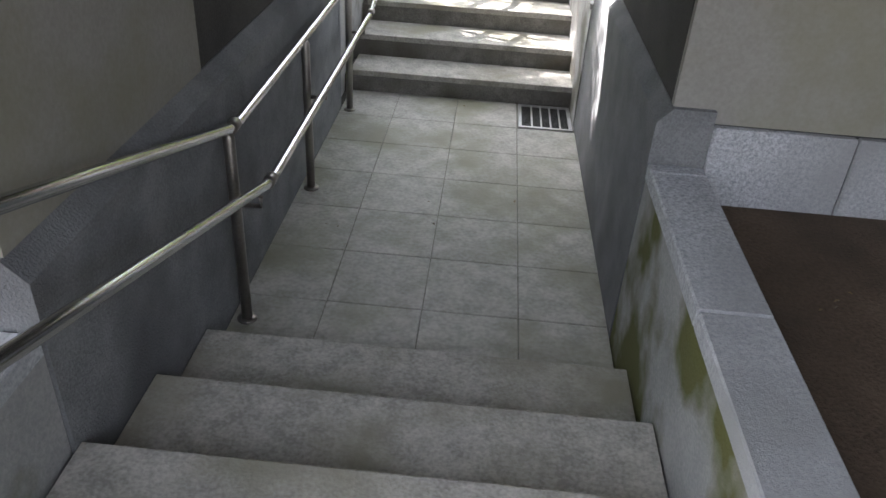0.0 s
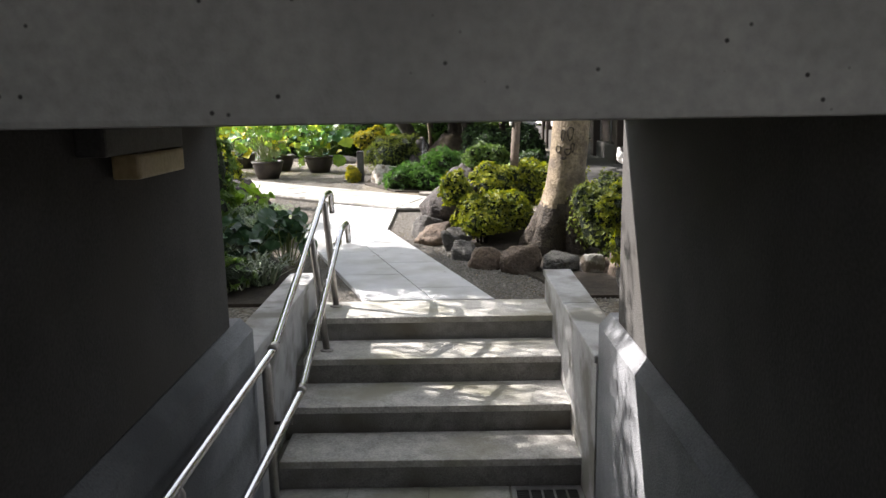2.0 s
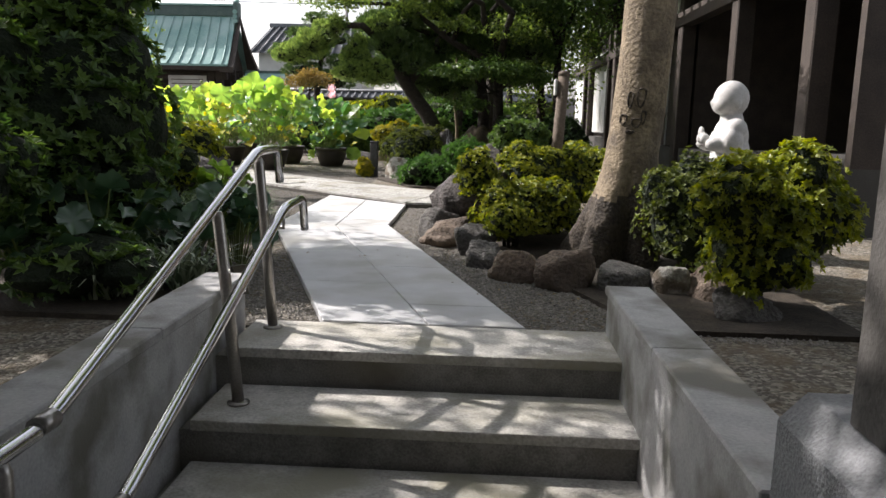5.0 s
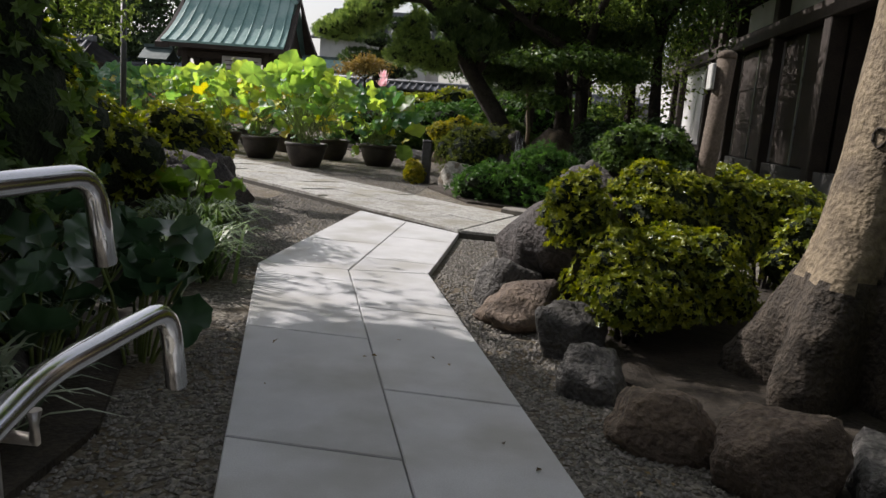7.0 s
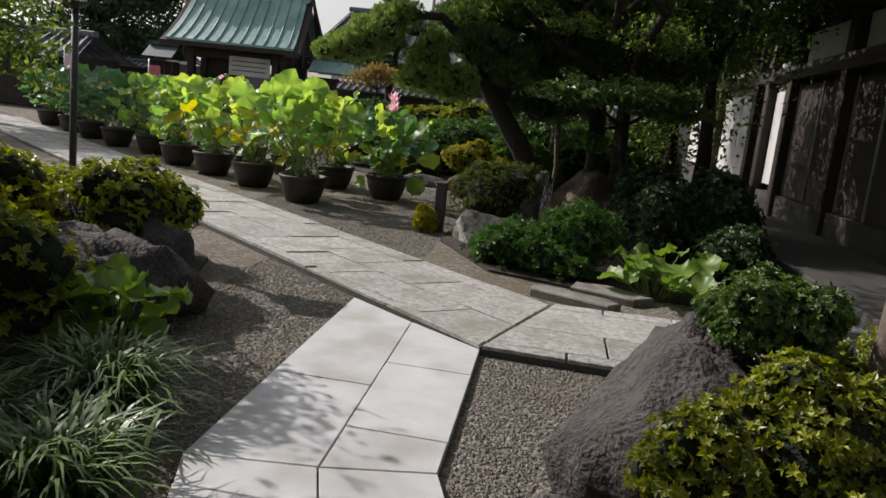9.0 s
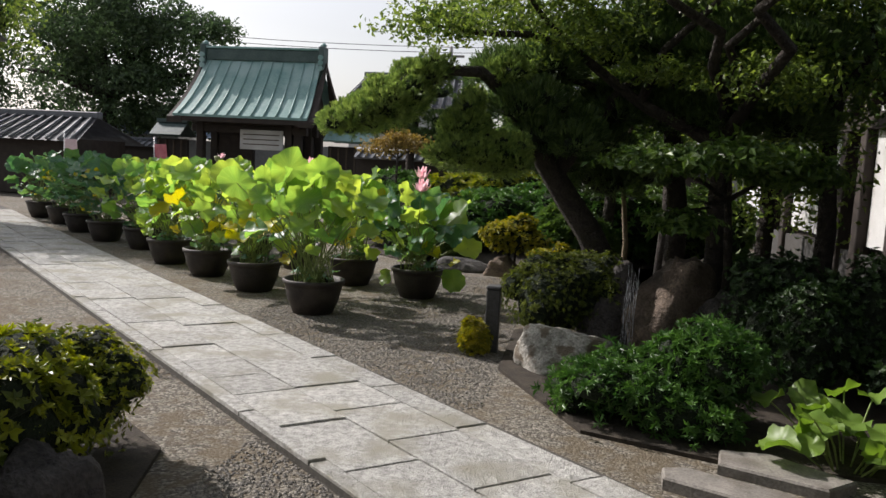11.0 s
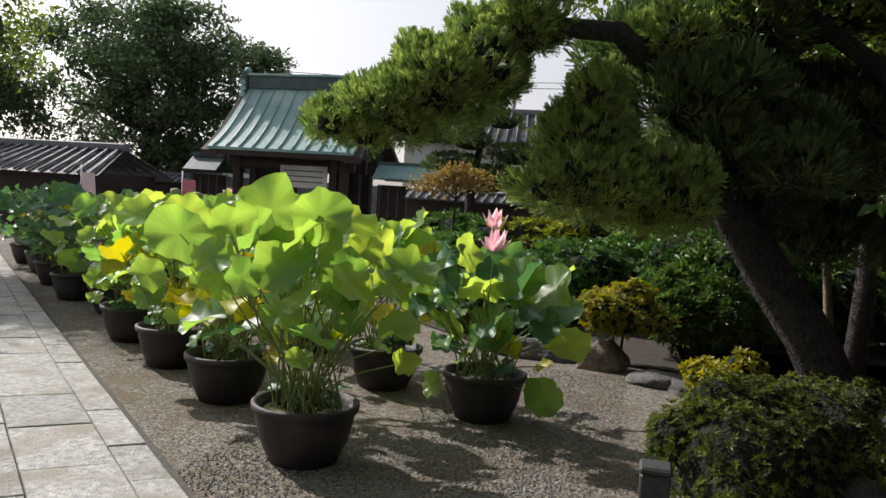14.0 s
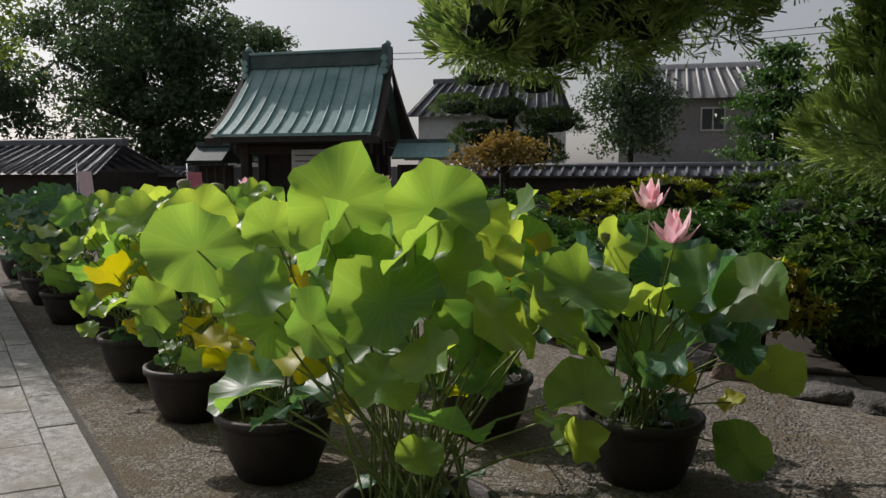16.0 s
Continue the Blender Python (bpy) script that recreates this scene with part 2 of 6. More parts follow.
POTCLAY = mat("dark_glazed_clay", (0.016, 0.013, 0.011), (0.038, 0.03, 0.025), 5.0, 0.6, 0.3, 60, (0.05, 0.04, 0.032), stain=4.0)
WATER = mat("pot_water", (0.03, 0.035, 0.015), (0.06, 0.06, 0.03), 5.0, 0.15, 0.05, 40)
COPPER = mat("green_copper", (0.13, 0.26, 0.24), (0.22, 0.36, 0.33), 1.5, 0.5, 0.1, 14, (0.30, 0.43, 0.41), stain=0.9, spec=0.5)
COPPER_DARK = mat("dark_copper", (0.045, 0.075, 0.07), (0.09, 0.13, 0.12), 3.0, 0.6, 0.1, 20)
DARKWOOD = mat("old_dark_wood", (0.022, 0.017, 0.014), (0.05, 0.038, 0.03), 4.0, 0.75, 0.3, 60)
BROWNWOOD = mat("weathered_wood", (0.065, 0.05, 0.036), (0.135, 0.105, 0.078), 6.0, 0.85, 0.4, 70)
PLASTER = mat("white_plaster", (0.50, 0.50, 0.485), (0.60, 0.60, 0.58), 2.0, 0.9, 0.1, 40, (0.42, 0.41, 0.385))
KAWARA = mat("grey_roof_tile", (0.09, 0.095, 0.105), (0.17, 0.18, 0.195), 4.0, 0.55, 0.2, 40, spread=0.1)
STATUE = mat("white_stone", (0.42, 0.415, 0.40), (0.54, 0.53, 0.515), 30.0, 0.8, 0.15, 160)
SIGNWHITE = mat("white_board", (0.36, 0.36, 0.34), (0.46, 0.46, 0.43), 8.0, 0.8, 0.1, 60)
FLAGRED = mat("faded_red_cloth", (0.50, 0.14, 0.17), (0.62, 0.24, 0.27), 6.0, 0.9, 0.1, 30)
FLAGPINK = mat("faded_pink_cloth", (0.70, 0.52, 0.55), (0.78, 0.62, 0.64), 6.0, 0.9, 0.1, 30)
HOUSEWALL = mat("far_house_wall", (0.20, 0.19, 0.18), (0.27, 0.26, 0.25), 1.0, 0.9, 0.1, 10)
METALROOF = mat("pale_metal_roof", (0.42, 0.42, 0.42), (0.52, 0.52, 0.52), 1.0, 0.5, 0.05, 10)
BLUEROOF = mat("blue_grey_roof", (0.20, 0.27, 0.38), (0.30, 0.36, 0.46), 1.0, 0.5, 0.1, 10)
AMBER = mat("amber_lamp_cover", (0.30, 0.235, 0.12), (0.42, 0.33, 0.19), 8.0, 0.3, 0.1, 60)
WATERFALL = mat("falling_water", (0.22, 0.23, 0.24), (0.6, 0.61, 0.63), 30.0, 0.15, 0.6, 90)

PAPER = leaf_mat("lamp_glass", (0.80, 0.79, 0.75), (0.86, 0.85, 0.82), 0.5, 0.35)
L_OLIVE = leaf_mat("olive_shrub_leaf", (0.024, 0.042, 0.010), (0.15, 0.18, 0.026), 0.28, 0.62)
L_BOX = leaf_mat("bright_box_leaf", (0.045, 0.078, 0.011), (0.33, 0.35, 0.03), 0.33, 0.38)
L_SHRUB = leaf_mat("green_shrub_leaf", (0.030, 0.070, 0.015), (0.12, 0.19, 0.035), 0.3)
L_DARK = leaf_mat("dark_shrub_leaf", (0.014, 0.034, 0.010), (0.05, 0.10, 0.022), 0.25)
L_TREE = leaf_mat("tree_leaf", (0.03, 0.062, 0.018), (0.23, 0.30, 0.06), 0.48)
L_FAR = leaf_mat("far_tree_leaf", (0.030, 0.055, 0.025), (0.09, 0.14, 0.055), 0.35)
L_PINE = leaf_mat("pine_needle", (0.06, 0.12, 0.032), (0.34, 0.43, 0.115), 0.35)
L_PINE_DARK = leaf_mat("deep_green_pine_needle", (0.024, 0.052, 0.019), (0.13, 0.19, 0.055), 0.33)
L_YEW = leaf_mat("yew_leaf", (0.025, 0.075, 0.014), (0.10, 0.20, 0.04), 0.25)
L_GOLD = leaf_mat("golden_leaf", (0.10, 0.12, 0.012), (0.38, 0.33, 0.03), 0.35)
L_RUST = leaf_mat("rusty_leaf", (0.16, 0.11, 0.03), (0.33, 0.24, 0.07), 0.3)
L_GRASS = leaf_mat("striped_grass", (0.02, 0.06, 0.013), (0.17, 0.25, 0.07), 0.25)
# Dark copy of the broad leaf, with the west bed's shade in the colour.
L_BIG_SHADED = leaf_mat("shaded_broad_leaf", (0.014, 0.040, 0.020), (0.05, 0.10, 0.045), 0.2, 0.3)
L_STRIPE = leaf_mat("white_striped_grass", (0.04, 0.08, 0.03), (0.42, 0.46, 0.33), 0.25)
L_BIG = leaf_mat("broad_leaf", (0.025, 0.075, 0.018), (0.17, 0.27, 0.04), 0.35)
# Near-black, so the shade inside foliage is painted on solid cores.
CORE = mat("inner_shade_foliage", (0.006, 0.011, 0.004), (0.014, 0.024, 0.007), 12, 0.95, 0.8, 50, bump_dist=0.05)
LOTUS = leaf_mat("lotus_leaf", (0.045, 0.15, 0.06), (0.16, 0.31, 0.08), 0.60, 0.38, by="object", through=((0.20, 0.45, 0.06), (0.69, 0.83, 0.075)), veins=True)
# Bluish copy of the lotus leaf; the far rows' shade is put into it.
LOTUS_SHADE_BLUE = leaf_mat("shade_bluish_lotus_leaf", (0.03, 0.11, 0.07), (0.075, 0.20, 0.12), 0.4, 0.42, by="object", through=((0.06, 0.20, 0.06), (0.22, 0.40, 0.07)), veins=True)
LOTUS_OLD = leaf_mat("yellowed_lotus_leaf", (0.38, 0.40, 0.03), (0.52, 0.40, 0.03), 0.45, 0.5, by="object", veins=True)
LSTEM = mat("lotus_stem", (0.12, 0.17, 0.04), (0.20, 0.24, 0.07), 8.0, 0.6, 0.1, 60)
LPETAL = leaf_mat("pink_petal", (0.78, 0.46, 0.52), (0.88, 0.72, 0.74), 0.4, 0.5, by="object")
LPOD = mat("seed_pod", (0.22, 0.26, 0.12), (0.34, 0.34, 0.18), 20, 0.7, 0.3, 80)


# ---- mesh helpers ----
def part(name, geo, material, parent=None, label=""):
    """One mesh object from a bmesh or a mesh, under a thing or a part."""
    if isinstance(geo, bmesh.types.BMesh):
        me = bpy.data.meshes.new(name)
        geo.to_mesh(me)
        geo.free()
    else:
        me = geo
    if not me.materials:
        me.materials.append(material)
    ob = new(name, me)
    if parent:
        ob.parent = parent
    if label:
        ob["label"] = label
    return ob


def thing(name, label, category, group="", at=(0, 0, 0), kind=""):
    ob = new(name)
    ob.location = at
    ob.empty_display_size = 0.1
    return tagged(ob, label, category, group, kind)


def box(x0, x1, y0, y1, z0, z1, bevel=0.0, seg=1, bm=None):
    own = bm is None
    bm = bm or bmesh.new()
    r = bmesh.ops.create_cube(bm, size=1)
    for v in r["verts"]:
        v.co = Vector((x0 + (v.co.x + 0.5) * (x1 - x0), y0 + (v.co.y + 0.5) * (y1 - y0), z0 + (v.co.z + 0.5) * (z1 - z0)))
    if bevel:
        edges = {e for v in r["verts"] for e in v.link_edges}
        bmesh.ops.bevel(bm, geom=list(edges), offset=bevel, segments=seg, affect="EDGES", profile=0.6)
    return bm


def prism(pts, z0, z1, bevel=0.0):
    """A slab over a flat outline (counter-clockwise)."""
    bm = bmesh.new()
    low = [bm.verts.new((x, y, z0)) for x, y in pts]
    top = [bm.verts.new((x, y, z1)) for x, y in pts]
    bm.faces.new(list(reversed(low)))
    up = bm.faces.new(top)
    k = len(pts)
    for i in range(k):
        bm.faces.new((low[i], low[(i + 1) % k], top[(i + 1) % k], top[i]))
    if bevel:
        bmesh.ops.bevel(bm, geom=list(up.edges), offset=bevel, segments=1, affect="EDGES")
    bmesh.ops.recalc_face_normals(bm, faces=bm.faces)
    return bm


def profile_y(pts, y0, y1):
    """An (x, z) outline drawn out along y."""
    bm = bmesh.new()
    a = [bm.verts.new((x, y0, z)) for x, z in pts]
    b = [bm.verts.new((x, y1, z)) for x, z in pts]
    k = len(pts)
    bm.faces.new(a)
    bm.faces.new(list(reversed(b)))
    for i in range(k):
        bm.faces.new((a[i], b[i], b[(i + 1) % k], a[(i + 1) % k]))
    bmesh.ops.recalc_face_normals(bm, faces=bm.faces)
    return bm


def tube(points, radii, sides=10, bm=None, cap=True):
    bm = bm or bmesh.new()
    pts = [Vector(p) for p in points]
    rings = []
    up = Vector((0.13, 0.21, 1)).normalized()
    for i, p in enumerate(pts):
        d = (pts[min(i + 1, len(pts) - 1)] - pts[max(i - 1, 0)]).normalized()
        u = d.cross(up)
        if u.length < 0.05:
            u = d.cross(Vector((1, 0, 0)))
        u.normalize()
        w = d.cross(u).normalized()
        r = radii[i] if isinstance(radii, (list, tuple)) else radii
        rings.append([bm.verts.new(p + r * (math.cos(a) * u + math.sin(a) * w)) for a in (math.tau * k / sides for k in range(sides))])
    for a, b in zip(rings, rings[1:]):
        for k in range(sides):
            f = bm.faces.new((a[k], a[(k + 1) % sides], b[(k + 1) % sides], b[k]))
            f.smooth = True
    if cap:
        bm.faces.new(list(reversed(rings[0])))
        bm.faces.new(rings[-1])
    bmesh.ops.recalc_face_normals(bm, faces=bm.faces)
    return bm


def bent(points, r=0.12, steps=5):
    """Rounds the corners of a run of points."""
    pts = [Vector(p) for p in points]
    out = [pts[0]]
    for a, b, c in zip(pts, pts[1:], pts[2:]):
        ra = min(r, (a - b).length * 0.45, (c - b).length * 0.45)
        p0, p1 = b + (a - b).normalized() * ra, b + (c - b).normalized() * ra
        for i in range(steps + 1):
            t = i / steps
            out.append((1 - t) ** 2 * p0 + 2 * t * (1 - t) * b + t * t * p1)
    return out + [pts[-1]]


def lathe(profile, sides=28):
    bm = bmesh.new()
    rings = [[bm.verts.new((r * math.cos(math.tau * k / sides), r * math.sin(math.tau * k / sides), z)) for k in range(sides)] for r, z in profile]
    for a, b in zip(rings, rings[1:]):
        for k in range(sides):
            f = bm.faces.new((a[k], a[(k + 1) % sides], b[(k + 1) % sides], b[k]))
            f.smooth = True
    bm.faces.new(list(reversed(rings[0])))
    bm.faces.new(rings[-1])
    bmesh.ops.recalc_face_normals(bm, faces=bm.faces)
    return bm


def rock_mesh(dims, seed, rough=0.28, sub=4):
    """A boulder: worn flat faces in random directions, with finer unevenness."""
    r = random.Random(seed)
    cuts = []
    for k in range(13):
        c = Vector((r.gauss(0, 1), r.gauss(0, 1), r.gauss(0, 0.8))).normalized()
        cuts.append((c, r.uniform(0.66, 0.98)))
    cuts += [(Vector((r.uniform(-0.3, 0.3), r.uniform(-0.3, 0.3), 1)).normalized(), r.uniform(0.8, 0.95))]
    bm = bmesh.new()
    bmesh.ops.create_icosphere(bm, subdivisions=sub, radius=1)
    o = Vector((seed * 7.31, seed * 3.17, seed * 1.93))
    for v in bm.verts:
        d = v.co.normalized()
        q = sum((max(0.0, d.dot(c)) / h) ** 24 for c, h in cuts) + 0.82 ** 24
        k = q ** (-1 / 24)
        k *= 1 + rough * 0.30 * noise.noise(d * 1.6 + o) + rough * 0.28 * noise.noise(d * 4.2 + o) + rough * 0.16 * noise.noise(d * 10 + o)
        v.co = Vector((d.x * k * dims[0], d.y * k * dims[1], max(d.z * k, -0.55) * dims[2])) * 1.08
    for f in bm.faces:
        f.smooth = True
    return bm


def rock(loc, dims, material, label, seed, rz=0.0, name="rock", rough=0.28, group=""):
    ob = part(name, rock_mesh(dims, seed, rough), material)
    ob.matrix_basis = pose(loc[0], loc[1], loc[2] + dims[2] * 0.42, 0, 0, rz)
    return tagged(ob, label, "rock", group)


# ---- foliage helpers ----
def from_arrays(name, verts, faces, material, smooth=False):
    me = bpy.data.meshes.new(name)
    me.from_pydata(verts.tolist(), [], faces.tolist())
    if smooth:
        me.polygons.foreach_set("use_smooth", [True] * len(me.polygons))
    me.materials.append(material)
    return me


def unit(a):
    return a / np.maximum(np.linalg.norm(a, axis=1, keepdims=True), 1e-6)


def leaf_mesh(name, p, nrm, length, material, rng, aspect=0.5, fold=0.15, along=None):
    """A kite-shaped, folded leaf at each point."""
    n = len(p)
    nrm = unit(nrm)
    t = along if along is not None else rng.normal(size=(n, 3))
    t = unit(t - (t * nrm).sum(1, keepdims=True) * nrm)
    b = np.cross(nrm, t)
    ln = (length * rng.uniform(0.6, 1.25, n))[:, None]
    w = ln * aspect * 0.5
    v = np.empty((n, 4, 3))
    v[:, 0] = p
    v[:, 1] = p + t * ln * 0.45 + b * w + nrm * ln * fold
    v[:, 2] = p + t * ln - nrm * ln * fold * 0.6
    v[:, 3] = p + t * ln * 0.45 - b * w + nrm * ln * fold
    i = np.arange(n)[:, None] * 4
    f = np.concatenate([i + np.array([[0, 1, 2]]), i + np.array([[0, 2, 3]])])
    return from_arrays(name, v.reshape(-1, 3), f, material)


def blob_points(blobs, n, rng, depth=0.3, lump=0.14, top=-0.75):
    """Points and outward directions in the outer shell of lumpy ellipsoids."""
    b = np.array(blobs, float)
    area = b[:, 3] * b[:, 4] + b[:, 3] * b[:, 5] + b[:, 4] * b[:, 5]
    k = rng.choice(len(b), n, p=area / area.sum())
    d = unit(rng.normal(size=(n, 3)))
    d[:, 2] = np.where(d[:, 2] < top, -d[:, 2], d[:, 2])
    ph = k[:, None] * np.array([[1.7, 2.3, 3.1]])
    r = 1 - depth * rng.random(n) ** 2
    r = r * (1 + lump * np.sin(d[:, 0] * 5 + ph[:, 0]) * np.cos(d[:, 1] * 5 + ph[:, 1]) + lump * np.sin(d[:, 2] * 6 + d[:, 0] * 4 + ph[:, 2]) + lump * 0.6 * rng.normal(size=n))
    p = b[k, :3] + d * b[k, 3:6] * r[:, None]
    return p, unit(d / b[k, 3:6])


# Solid lumps standing in for the dark between the leaves; they also block light.
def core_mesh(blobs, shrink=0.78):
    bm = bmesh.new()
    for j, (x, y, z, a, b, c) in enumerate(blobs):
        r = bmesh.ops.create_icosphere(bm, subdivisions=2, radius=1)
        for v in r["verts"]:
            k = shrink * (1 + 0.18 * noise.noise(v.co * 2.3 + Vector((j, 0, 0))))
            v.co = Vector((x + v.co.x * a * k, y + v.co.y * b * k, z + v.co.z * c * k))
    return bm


def rosette_mesh(name, p, d, length, material, rng, per=7, aspect=0.5, open_=0.9):
    """Tufts of leaves spreading from the twig tips, each tuft one island."""
    n = len(p)
    d = unit(d)
    u = unit(np.cross(d, rng.normal(size=(n, 3))))
    w = np.cross(d, u)
    v = [p[:, None, :]]
    turn = rng.uniform(0, 6.283, n)
    big = rng.uniform(0.65, 1.25, n)
    for k in range(per):
        a = turn + 6.283 * k / per + rng.normal(0, 0.25, n)
        out = np.cos(a)[:, None] * u + np.sin(a)[:, None] * w
        rise = rng.uniform(0.15, 0.9, n)[:, None]
        t = unit(d * rise + out * open_)
        side = unit(np.cross(t, d))
        up = np.cross(side, t)
        ln = (length * big * rng.uniform(0.75, 1.2, n))[:, None]
        q = p + up * 0.1 * ln
        v.append(np.stack([q + t * ln * 0.5 + side * ln * aspect * 0.5, q + t * ln - up * ln * 0.18, q + t * ln * 0.5 - side * ln * aspect * 0.5], 1))
    v = np.concatenate(v, 1)
    i = np.arange(n)[:, None, None] * (3 * per + 1)
    k = np.arange(per)[None, :, None] * 3
    f = np.concatenate([np.concatenate([i + 0 * k, i + k + 1, i + k + 2], 2), np.concatenate([i + 0 * k, i + k + 2, i + k + 3], 2)], 1)
    return from_arrays(name, v.reshape(-1, 3), f.reshape(-1, 3), material)


def clumped(blobs, seed, k=9, size=0.42):
    """The blobs with smaller round clumps growing out of their upper and side shell."""
    r = random.Random(seed)
    out = [(x, y, z, a * 0.86, b * 0.86, c * 0.86) for x, y, z, a, b, c in blobs]
    for x, y, z, a, b, c in blobs:
        for j in range(k):
            ang, h = r.uniform(0, math.tau), r.uniform(-0.35, 0.95)
            w = math.sqrt(1 - h * h) * 0.72
            g = size * r.uniform(0.7, 1.15)
            out.append((x + a * w * math.cos(ang), y + b * w * math.sin(ang), z + c * h * 0.72, a * g, b * g, c * g))
    return out


def shrub(name, label, blobs, n, size, material, seed, category="shrub", aspect=0.5, core=True, stem=True, group="", lump=0.10, tilt=0.35, depth=0.22):
    rng = np.random.default_rng(seed)
    x, y = blobs[0][0], blobs[0][1]
    root = thing(name, label, category, group, (x, y, 0))
    rel = clumped([(a - x, b - y, c, d, e, f) for a, b, c, d, e, f in blobs], seed)
    n = int(n * 0.36)
    p, d = blob_points(rel, n, rng, depth=depth, lump=lump)
    nrm = d + rng.normal(size=(n, 3)) * tilt + np.array([[0, 0, 0.55]])
    part("foliage", rosette_mesh("foliage", p, nrm, size * 1.0, material, rng, 7 if aspect > 0.4 else 9, aspect), material, root)
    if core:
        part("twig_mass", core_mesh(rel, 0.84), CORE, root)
    if stem:
        bm = bmesh.new()
        for k in range(4):
            a = k * 1.7 + seed
            tube([(0.04 * math.cos(a), 0.04 * math.sin(a), -0.05), (0.10 * math.cos(a), 0.10 * math.sin(a), blobs[0][2])], [0.018, 0.01], 5, bm)
        part("stem", bm, PINEBARK, root)
    return root


def needles_mesh(name, p, d, length, material, rng, per=12, width=0.006, spread=0.33):
    """Tufts of thin needles."""
    n = len(p)
    d = unit(np.repeat(d, per, 0) + rng.normal(size=(n * per, 3)) * spread)
    q = np.repeat(p, per, 0)
    side = unit(np.cross(d, rng.normal(size=d.shape)))
    ln = (length * rng.uniform(0.7, 1.2, n * per))[:, None]
    w = width * rng.uniform(0.6, 1.3, n * per)[:, None]
    tips = np.stack([q + d * ln + side * w, q + d * ln * 0.93 - side * w], 1).reshape(n, per * 2, 3)
    v = np.concatenate([p[:, None, :], tips], 1)
    i = np.arange(n)[:, None, None] * (per * 2 + 1)
    k = np.arange(per)[None, :, None] * 2
    f = np.concatenate([i + 0 * k, i + k + 1, i + k + 2], 2)
    return from_arrays(name, v.reshape(-1, 3), f.reshape(-1, 3), material)


def mound(shape, k, r, seed):
    """k round pads over the whole upper and side shell of the given ellipsoids."""
    rng = random.Random(seed)
    out = []
    for j in range(k):
        x, y, z, a, b, c = shape[j % len(shape)]
        ang, h = rng.uniform(0, math.tau), rng.uniform(-0.75, 0.95)
        w = math.sqrt(1 - h * h) * 0.82
        s = r * rng.uniform(0.75, 1.2)
        out.append((x + a * w * math.cos(ang), y + b * w * math.sin(ang), z + c * h * 0.82, s, s, s * 0.8))
    return out


def padded(shape, k, r, seed, flat=0.5):
    """k small pads spread over the upper shell of the given ellipsoids."""
    rng = random.Random(seed)
    out = []
    for j in range(k):
        x, y, z, a, b, c = shape[j % len(shape)]
        ang, u = rng.uniform(0, math.tau), math.sqrt(rng.random())
        s = r * rng.uniform(0.7, 1.25)
        out.append((x + a * u * math.cos(ang), y + b * u * math.sin(ang), z + c * (math.sqrt(1 - u * u * 0.9) - 0.45) * rng.uniform(0.6, 1.1), s, s, s * flat))
    return out


def tree_limbs(bm, start, ends, r0, rng, wob=0.12):
    for e in ends:
        s, e = Vector(start), Vector(e)
        k = 6
        pts = []
        for i in range(k + 1):
            t = i / k
            q = s.lerp(e, t)
            amp = wob * (e - s).length * math.sin(math.pi * t)
            pts.append(q + Vector((rng.normal() * amp * 0.4, rng.normal() * amp * 0.4, amp * 0.5)))
        tube(pts, [r0 * (1 - 0.75 * i / k) for i in range(k + 1)], 7, bm)
    return bm


# ---- ground and passage ----
def ground_sheet():
    """The gravel ground out to the horizon, with the opening for the sunken passage."""
    bm = bmesh.new()
    xs, ys = (-420, -0.86, 1.28, 420), (-420, 2.36, 8.70, 420)
    v = [[bm.verts.new((x, y, -0.04)) for x in xs] for y in ys]
    for j in range(3):
        for i in range(3):
            if (i, j) != (1, 1):
                bm.faces.new((v[j][i], v[j][i + 1], v[j + 1][i + 1], v[j + 1][i]))
    return bm


tagged(part("ground", ground_sheet(), GRAVEL), "grey-brown gravel ground of a temple garden", "ground", kind="structure")

FLOOR_Z, RISE = -0.65, 0.1625
XL, XR = -0.62, 1.09
passage_floor = tagged(part("floor", box(XL - 0.1, XR + 0.1, 2.3, 8.7, -1.0, FLOOR_Z - 0.02), CONCRETE), "tiled floor of the sunken passage", "floor", kind="structure")

right_low = profile_y([(XR, -0.9), (XR, 0.395), (1.145, 0.455), (1.309, 0.455), (1.309, -0.9)], 4.18, 6.62)
tagged(part("wall_east_base", right_low, CONCRETE_LOW), "grey rendered wall base with sloping top", "wall", kind="structure")
left_low = profile_y([(XL, -0.9), (-1.2, -0.9), (-1.2, 0.455), (-0.68, 0.455), (XL, 0.395)], 2.8, 6.62)
tagged(part("wall_west_base", left_low, CONCRETE_LOW), "grey rendered wall base with sloping top", "wall", kind="structure")
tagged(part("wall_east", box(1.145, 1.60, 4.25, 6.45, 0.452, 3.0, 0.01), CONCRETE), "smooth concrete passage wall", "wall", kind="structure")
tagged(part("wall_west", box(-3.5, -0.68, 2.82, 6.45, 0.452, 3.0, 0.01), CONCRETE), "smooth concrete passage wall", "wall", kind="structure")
tagged(part("wall_west_foot", box(-3.5, -1.2, 2.82, 6.45, -0.2, 0.452), CONCRETE_LOW), "grey rendered wall foot", "wall", kind="structure")
tagged(part("wall_south", box(1.60, 7.0, 4.25, 6.45, 0.40, 3.0, 0.01), CONCRETE), "stained concrete outer wall", "wall", kind="structure")
tagged(part("wall_south_corner", box(1.147, 7.0, 4.21, 4.249, 0.398, 3.0), FACADE), "stained concrete outer wall", "wall", kind="structure")
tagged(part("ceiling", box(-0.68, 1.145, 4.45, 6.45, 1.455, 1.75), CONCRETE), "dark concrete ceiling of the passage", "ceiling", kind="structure")
